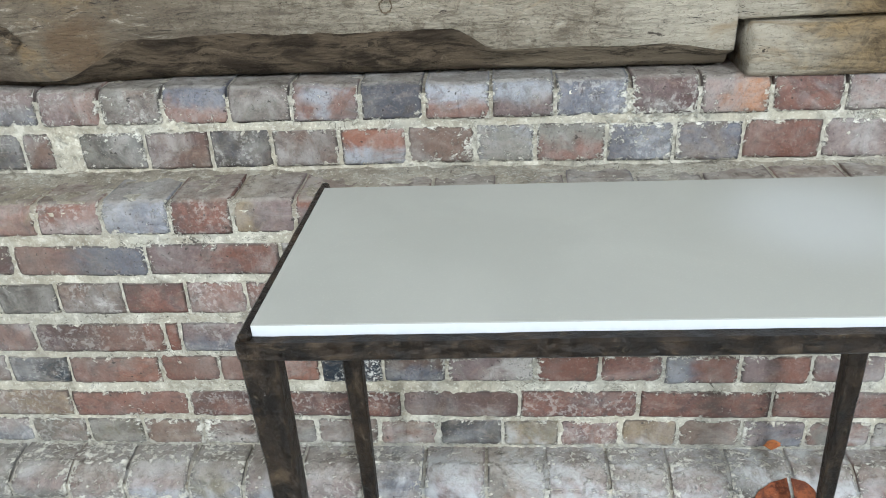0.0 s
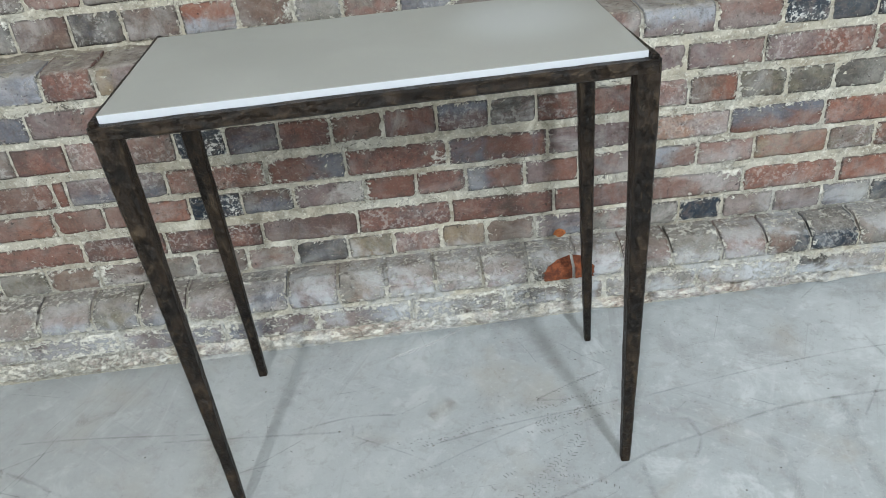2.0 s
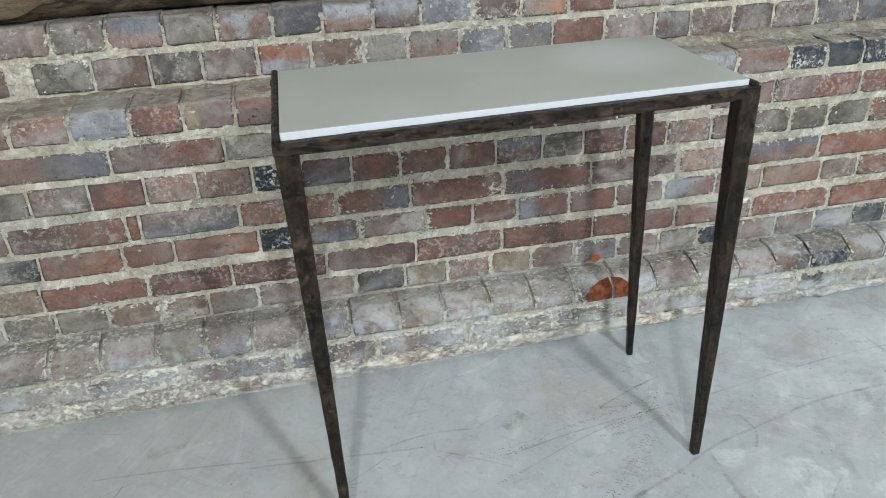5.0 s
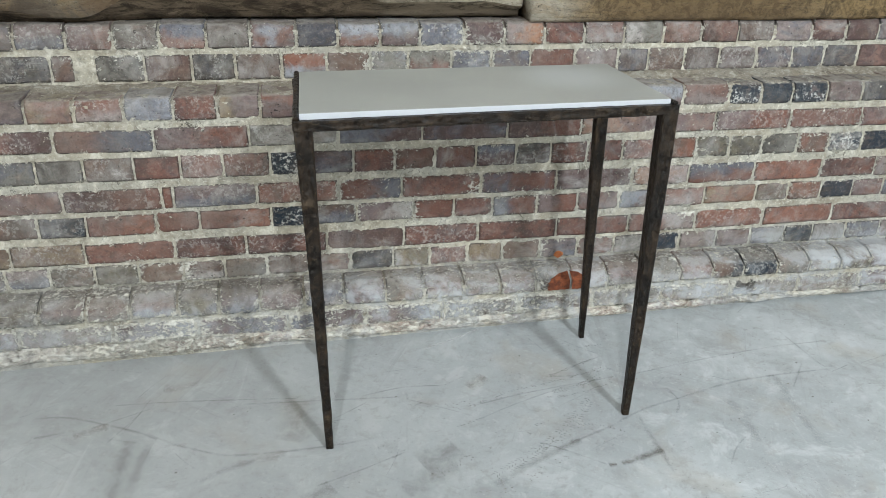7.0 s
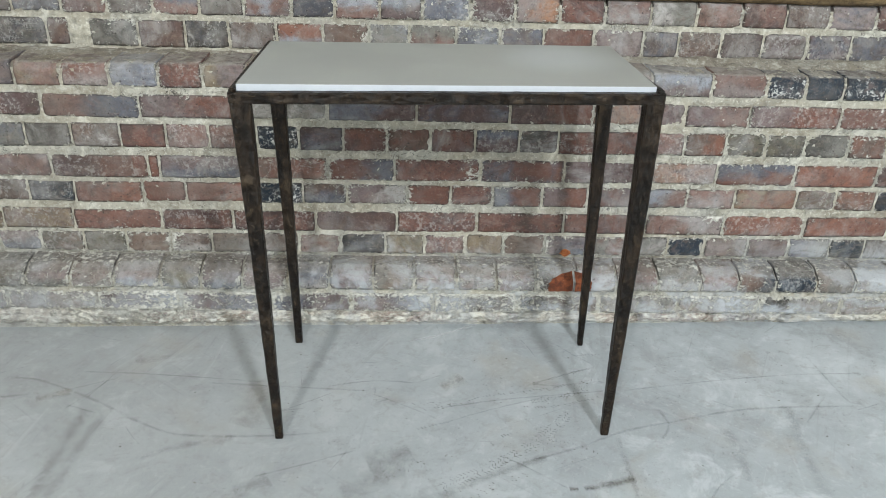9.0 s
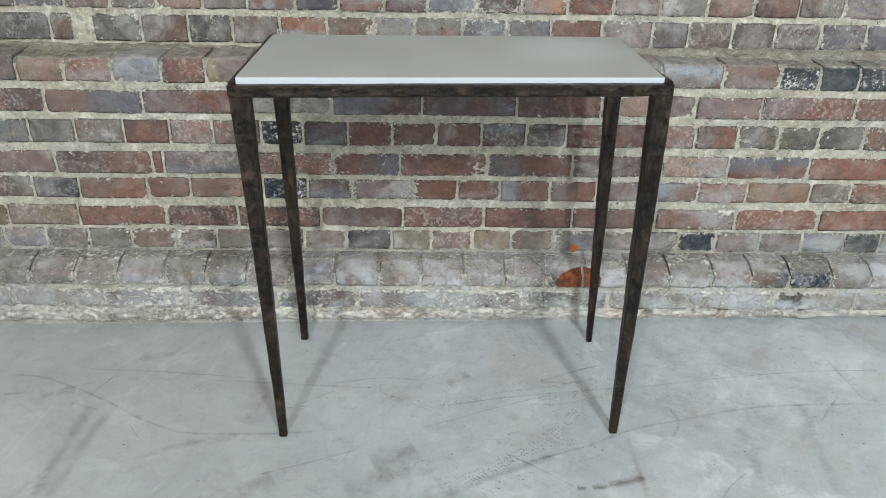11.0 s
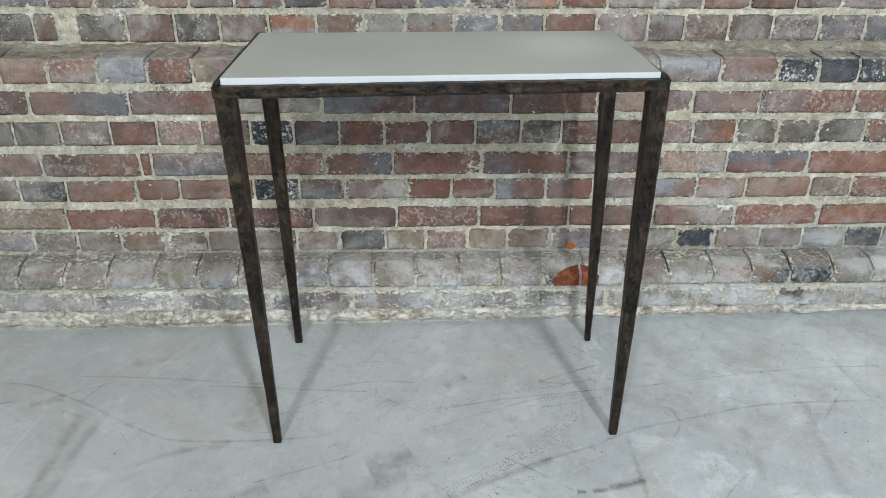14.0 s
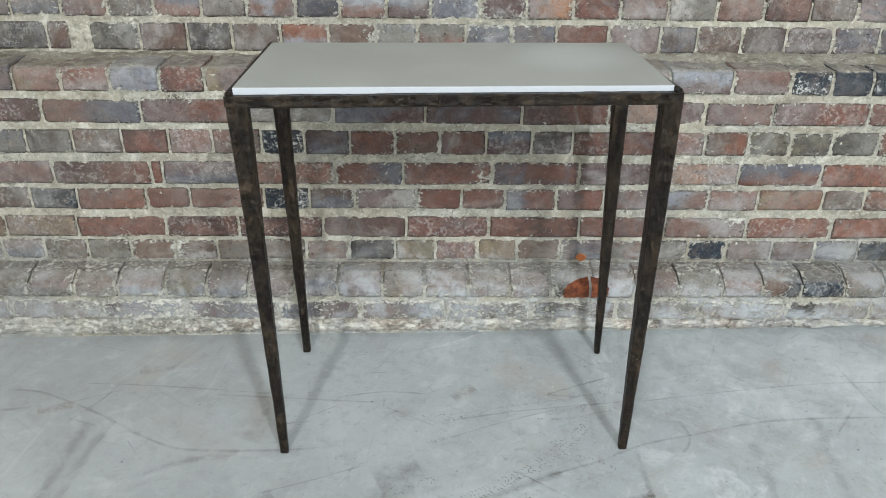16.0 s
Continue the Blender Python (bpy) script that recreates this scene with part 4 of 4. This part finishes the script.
def fine_scratches():
    """Short faint scratches strewn over the floor, joined into one sheet of strips."""
    bm = bmesh.new()
    uv = bm.loops.layers.uv.new("UVMap")
    random.seed(21)
    for n in range(60):
        x, y = random.uniform(-1.1, 1.6), random.uniform(0.1, 1.10)
        angle = random.choice((0.15, 0.5, 1.2, 2.2, 2.7)) + random.gauss(0, 0.25)
        length, width = random.uniform(0.02, 0.16), random.uniform(0.0010, 0.0026)
        bend, last = random.uniform(-0.25, 0.25), None
        z = 0.0014 + n * 0.000001
        for k in range(6):
            a = angle + bend * k / 5
            c, s = math.cos(a), math.sin(a)
            pair = [bm.verts.new((x - s * w, y + c * w, z)) for w in (-width, width)]
            if last:
                face = bm.faces.new((last[0], pair[0], pair[1], last[1]))
                for loop, w in zip(face.loops, ((k - 1, 0), (k, 0), (k, 1), (k - 1, 1))):
                    loop[uv].uv = (w[0] / 5, w[1])
            last = pair
            x, y = x + c * length / 5, y + s * length / 5
    ob = part("fine_scratches", bm, SCUFF, floor, "fine grey scratches in the concrete")
    ob.color = (1, 1, 1, 0.30)
    ob["kind"] = "stuff"


fine_scratches()


def grit():
    """Specks of grit and chips on the floor."""
    bm = bmesh.new()
    random.seed(8)
    for n in range(70):
        x, y = random.uniform(-1.1, 1.6), random.uniform(0.15, 1.12)
        r = random.uniform(0.0008, 0.0026)
        top = bm.verts.new((x, y, r * 0.6))
        ring = [bm.verts.new((x + math.cos(a) * r * random.uniform(0.7, 1.4), y + math.sin(a) * r * random.uniform(0.6, 1.1), 0.0)) for a in (0, 1.05, 2.1, 3.14, 4.2, 5.2)]
        for a, b in zip(ring, ring[1:] + ring[:1]):
            bm.faces.new((a, b, top))
    for cx, cy, turn in ((0.42, 0.62, 0.45), (0.34, 0.52, 0.5), (0.56, 0.86, 0.2), (0.55, 0.82, 0.25), (0.16, 0.58, 0.4), (0.26, 0.80, 0.1)):
        for n in range(34):
            u, w = random.gauss(0, 0.055), random.gauss(0, 0.008)
            x, y = cx + u * math.cos(turn) - w * math.sin(turn), cy + u * math.sin(turn) + w * math.cos(turn)
            r = random.uniform(0.0007, 0.0017)
            ring = [bm.verts.new((x + math.cos(a) * r * random.uniform(0.7, 1.8), y + math.sin(a) * r * 0.8, 0.0003 + n * 0.000002)) for a in (0, 1.2, 2.5, 3.8, 5.0)]
            bm.faces.new(ring)
    ob = part("grit", bm, GRIT, floor, "dark specks of grit")
    ob["kind"] = "stuff"


grit()


# ---- spalled orange patches on the plinth ----
def spall(x0, x1, low, high, face, seed, nose=0.0, base=0.0, height=1.0, joint=0):
    """A broken patch with a ragged, arched outline that lies on the brick face and follows its rounded edge."""
    bm = bmesh.new()
    rows, columns, grid = 14, 12, []
    for j in range(rows + 1):
        v = j / rows
        half = math.sqrt(max(0.0, 1 - v ** 4.5)) if nose else max(0.08, 1 - abs(2 * v - 1) ** 2.5) * (1 + 0.45 * rough(0, v, 0, 6, seed))
        row = []
        for i in range(columns + 1):
            u = 2 * i / columns - 1
            z = low + v * (high - low) + 0.0022 * rough(u, v, 0, 2.5, seed)
            x = (x0 + x1) / 2 + (x1 - x0) / 2 * u * half * (1 + 0.2 * rough(0, v, u * 0.2, 4, seed + 3))
            wide = (x1 - x0) * half * (1 + 0.15 * rough(0, v, 0, 4, seed) + 0.16 * rough(0, v, 0, 11, seed))
            if joint > 0:
                x = x1 - wide * (1 - u) / 2
            elif joint < 0:
                x = x0 + wide * (1 + u) / 2
            t = (z - base) / height
            back = nose * min(1.0, max(0.0, (t - 0.58) / 0.42)) ** 1.12
            row.append(bm.verts.new((x, face + back - 0.0060, z)))
        grid.append(row)
    for j in range(rows):
        for i in range(columns):
            bm.faces.new((grid[j][i], grid[j][i + 1], grid[j + 1][i + 1], grid[j + 1][i]))
    return bm


# ---- the bricks ----
# bottom, top, face, start along the wall, then tone and pitch in millimetres of brick after brick
COURSES = [
    (0.046, 0.1, 1.146, -1.14, 0.30, "vl219 wv238 pl>226 pl242 ps<221 vl>227 cg231 cG<231 wg224 wc233 wG<233 wc221"),
    (0.116, 0.17, 1.146, -0.979, 0.20, "gn117 vg_117 wq115 vl_123 ns109 ps_110 vp122 sw114 pv118 cg113 vw_116 wv111 vp108 Gw>114 vw_111 qw_117 gw_120 qv_108 bk>106 kk116 gc109 gc111 nc112 vp105"),
    (0.181, 0.2365, 1.235, -1.063, 0.12, "vl112 vs_113 cg115 ng114 cb119 bw_112 cg116 bc122 cq116 GS123 nt108 qp116 tc106 cb118 vs117 gq119 gw112 kk106 vc124 pb119 gs<120 kg101 gh120 sg126 pc118"),
    (0.25, 0.305, 1.235, -1.138, 0.08, "bt213 bt187 rq234 rd191 dr223 db222 rd221 rd240 rp230 qv>221 rR233 Rr240 dr248"),
    (0.332, 0.385, 1.235, -0.997, 0.07, "bh158 Sk>119 qR>178 rq>113 qR>193 Kk117 bs_118 pw>162 rr117 rd115 rs<135 rp<125 qp132 lq>144 qv132 tR174 bn111 bR113 kS113 pr109"),
    (0.402, 0.459, 1.235, -0.997, 0.08, "qp230 rd<249 rr30 ps_218 rb221 rs>177 rd229 rs|225 pd238 Ov>178 rs^217 rR228 rd189 pr194"),
    (0.485, 0.543, 1.235, -0.931, 0.07, "gs117 Gg115 hb124 rd116 qv110 qh122 Kk108 ds115 dr113 rb114 pr117 ds^116 Gd104 rd109 rd109 qp120 bR>110 Gn110 Gn105 Gg>121 Rb103 Kw117 kK112"),
    (0.566, 0.62, 1.235, -0.977, 0.07, "dq<219 qs>243 pr>240 gw235 sd>227 ds241 dr>216 Op>243 qp<171 rp<243 rq239 pr223"),
    (0.645, 0.7, 1.235, -0.934, 0.10, "ps125 qt114 rv_117 sl121 rd109 pt<109 rp111 pr117 dh110 hp117 ps118 hd113 dp117 qp118 hq106 pl^158 qv_143 KK102 kk102 KK113 hp117 GS107"),
    (0.715, 0.779, 1.366, -0.909, 0.09, "GS146 bd59 m49 Gg123 bd120 GS113 hb122 Rl_120 bh120 gl105 gq_123 sl116 hs115 qr>133 vp134 hs95 hb114 hd115 ph121 ps119 sh111 Sh117 dq129"),
    (0.798, 0.857, 1.366, -0.974, 0.09, "hs136 ps_123 pq>115 gh114 qs^119 hg112 ql121 SS111 ql^116 pl^109 sl126 dp116 vo>117 rd120 qp120 gw<123 qb121 qd117 hb120 vs125 dq117 db111 sp133"),
]
LEDGES = (0.17, 0.7, 0.857)


def brick_mesh(length, height, depth, seed, top_open, nose):
    """One hand-made brick seen from its face: worn arrises, rounded corners, uneven face."""
    bm = bmesh.new()
    nx, nz = (18, 7) if length > 0.15 else (10, 7)
    rim_layer = bm.verts.layers.float.new("rim")
    worn = 0.0032
    grid = []
    for j in range(nz + 1):
        v = j / nz
        row = []
        for i in range(nx + 1):
            u = i / nx
            # crowd the points towards the arrises
            x = (0.5 - 0.5 * math.cos(math.pi * (0.12 + 0.76 * u)) - 0.035) / 0.93
            z = (0.5 - 0.5 * math.cos(math.pi * (0.12 + 0.76 * v)) - 0.035) / 0.93
            px, pz = (x - 0.5) * length, (z - 0.5) * height
            edge = min(length / 2 - abs(px), height / 2 - abs(pz))
            corner = max(0.0, abs(px) / (length / 2) - 0.80) * max(0.0, abs(pz) / (height / 2) - 0.60)
            back = worn * max(0.0, 1 - edge / 0.005) ** 1.5 + corner * 0.022
            if top_open and nose > 0.03:
                back += nose * max(0.0, (z - 0.58) / 0.42) ** 1.12
            elif top_open:
                back += nose * (1 - math.sqrt(max(0.0, 1 - max(0.0, (z - 0.52) / 0.48) ** 2)))
            uneven = 0.0016 * rough(px, 0, pz, 30, seed) + 0.0010 * rough(px, 0, pz, 85, seed)
            jag = 0.0018 * rough(px, 1, pz, 60, seed)
            vert = bm.verts.new((px + jag, back + uneven, pz + 0.0015 * rough(px, 2, pz, 55, seed)))
            open_edge = min(length / 2 - abs(px), pz + height / 2) if top_open else edge
            vert[rim_layer] = max(0.0, 1 - open_edge / 0.012)
            row.append(vert)
        grid.append(row)
    for j in range(nz):
        for i in range(nx):
            bm.faces.new((grid[j][i], grid[j][i + 1], grid[j + 1][i + 1], grid[j + 1][i]))
    rim = grid[0] + [r[-1] for r in grid[1:-1]] + grid[-1][::-1] + [r[0] for r in grid[-2:0:-1]]
    steps = (0.006, 0.04, depth) if top_open else (0.008, 0.045)
    last = rim
    for s in steps:
        ring = [bm.verts.new((v.co.x, max(s, v.co.y + 0.15 * s), v.co.z + (0.0012 * rough(v.co.x, s, v.co.z, 40, seed) if top_open else 0))) for v in rim]
        for k in range(len(rim)):
            m = (k + 1) % len(rim)
            bm.faces.new((last[m], last[k], ring[k], ring[m]))
        for v in ring:
            v[rim_layer] = 0.0 if top_open else 1.0
        last = ring
    return bm


# where the second clay lies on the face
PARTINGS = {"<": (-1.5, 0.0, 0.0), ">": (1.5, 0.0, 0.0), "^": (0.0, 0.0, 1.5), "_": (0.0, 0.0, -1.5)}
random.seed(4)
for low, high, face, x, lime, pattern in COURSES:
    exposed = high in LEDGES
    nose = 0.044 if high == LEDGES[0] else 0.016
    tones = [token.rstrip("0123456789") for token in pattern.split()]
    tokens = [(tone, int(token[len(tone):])) for tone, token in zip(tones, pattern.split())]
    left, right = x + 1.20, 1.85 - x - sum(pitch for _, pitch in tokens) / 1000
    first = math.ceil(left / 0.112)
    x -= 0.112 * first
    fill = [(random.choice(("pr", "ps", "rd", "db", "bh", "gh")), 112) for _ in range(first + max(0, math.ceil(right / 0.112)))]
    for tone, pitch in fill[:first] + tokens + fill[first:]:
        pitch /= 1000
        length, height = pitch - 0.0065, high - low + 0.004
        middle = x + length / 2 - 0.0007
        seed = random.uniform(0, 60)
        x += pitch
        if tone == "m":  # a closer lost long ago, its place filled with mortar
            continue
        brick = part("brick", brick_mesh(length, height + random.uniform(-0.002, 0.002), 0.125, seed, exposed, nose), BRICK, wall_north, smooth=True)
        brick.location = (middle, face + random.uniform(-0.0015, 0.0025), course_z((low + high) / 2, middle) + random.uniform(-0.0015, 0.0015))
        brick.rotation_euler = (random.uniform(-0.012, 0.012), math.atan(-SLOPE) + random.uniform(-0.012, 0.012), random.uniform(-0.012, 0.012))
        lean = PARTINGS.get(tone[-1], (0.0, 0.0, 0.0))
        brick["tone_a"], brick["tone_b"] = TONES[tone[0]], TONES[tone[1]]
        brick["parting"] = (lean[0] * 2 / length, 0.0, lean[2] * 2 / height)
        brick["wear"] = (random.uniform(0.0, 0.15) if tone[0] in "kK" else random.uniform(0.04, 0.34) if tone[0] in "rdR" else random.uniform(0.15, 0.75), lime + random.uniform(-0.06, 0.06), 0.9 if tone[0] == "K" else random.choice((0.0, 0.0, 0.0, 0.3)))

# broken faces that show raw orange clay
for x0, x1, seed, joint in ((0.545, 0.611, 3.0, 1), (0.618, 0.663, 5.0, -1)):
    low = course_z(0.118, x0)
    part("spalled_patch", spall(x0, x1, low, low + 0.046, PLINTH, seed, 0.042, course_z(0.116, x0), 0.054, joint), SPALL, wall_north, "orange spalled brick face")
part("spalled_patch", spall(0.586, 0.614, 0.172, 0.196, MAIN, 7.0), SPALL_BRIGHT, wall_north, "orange spalled brick face")
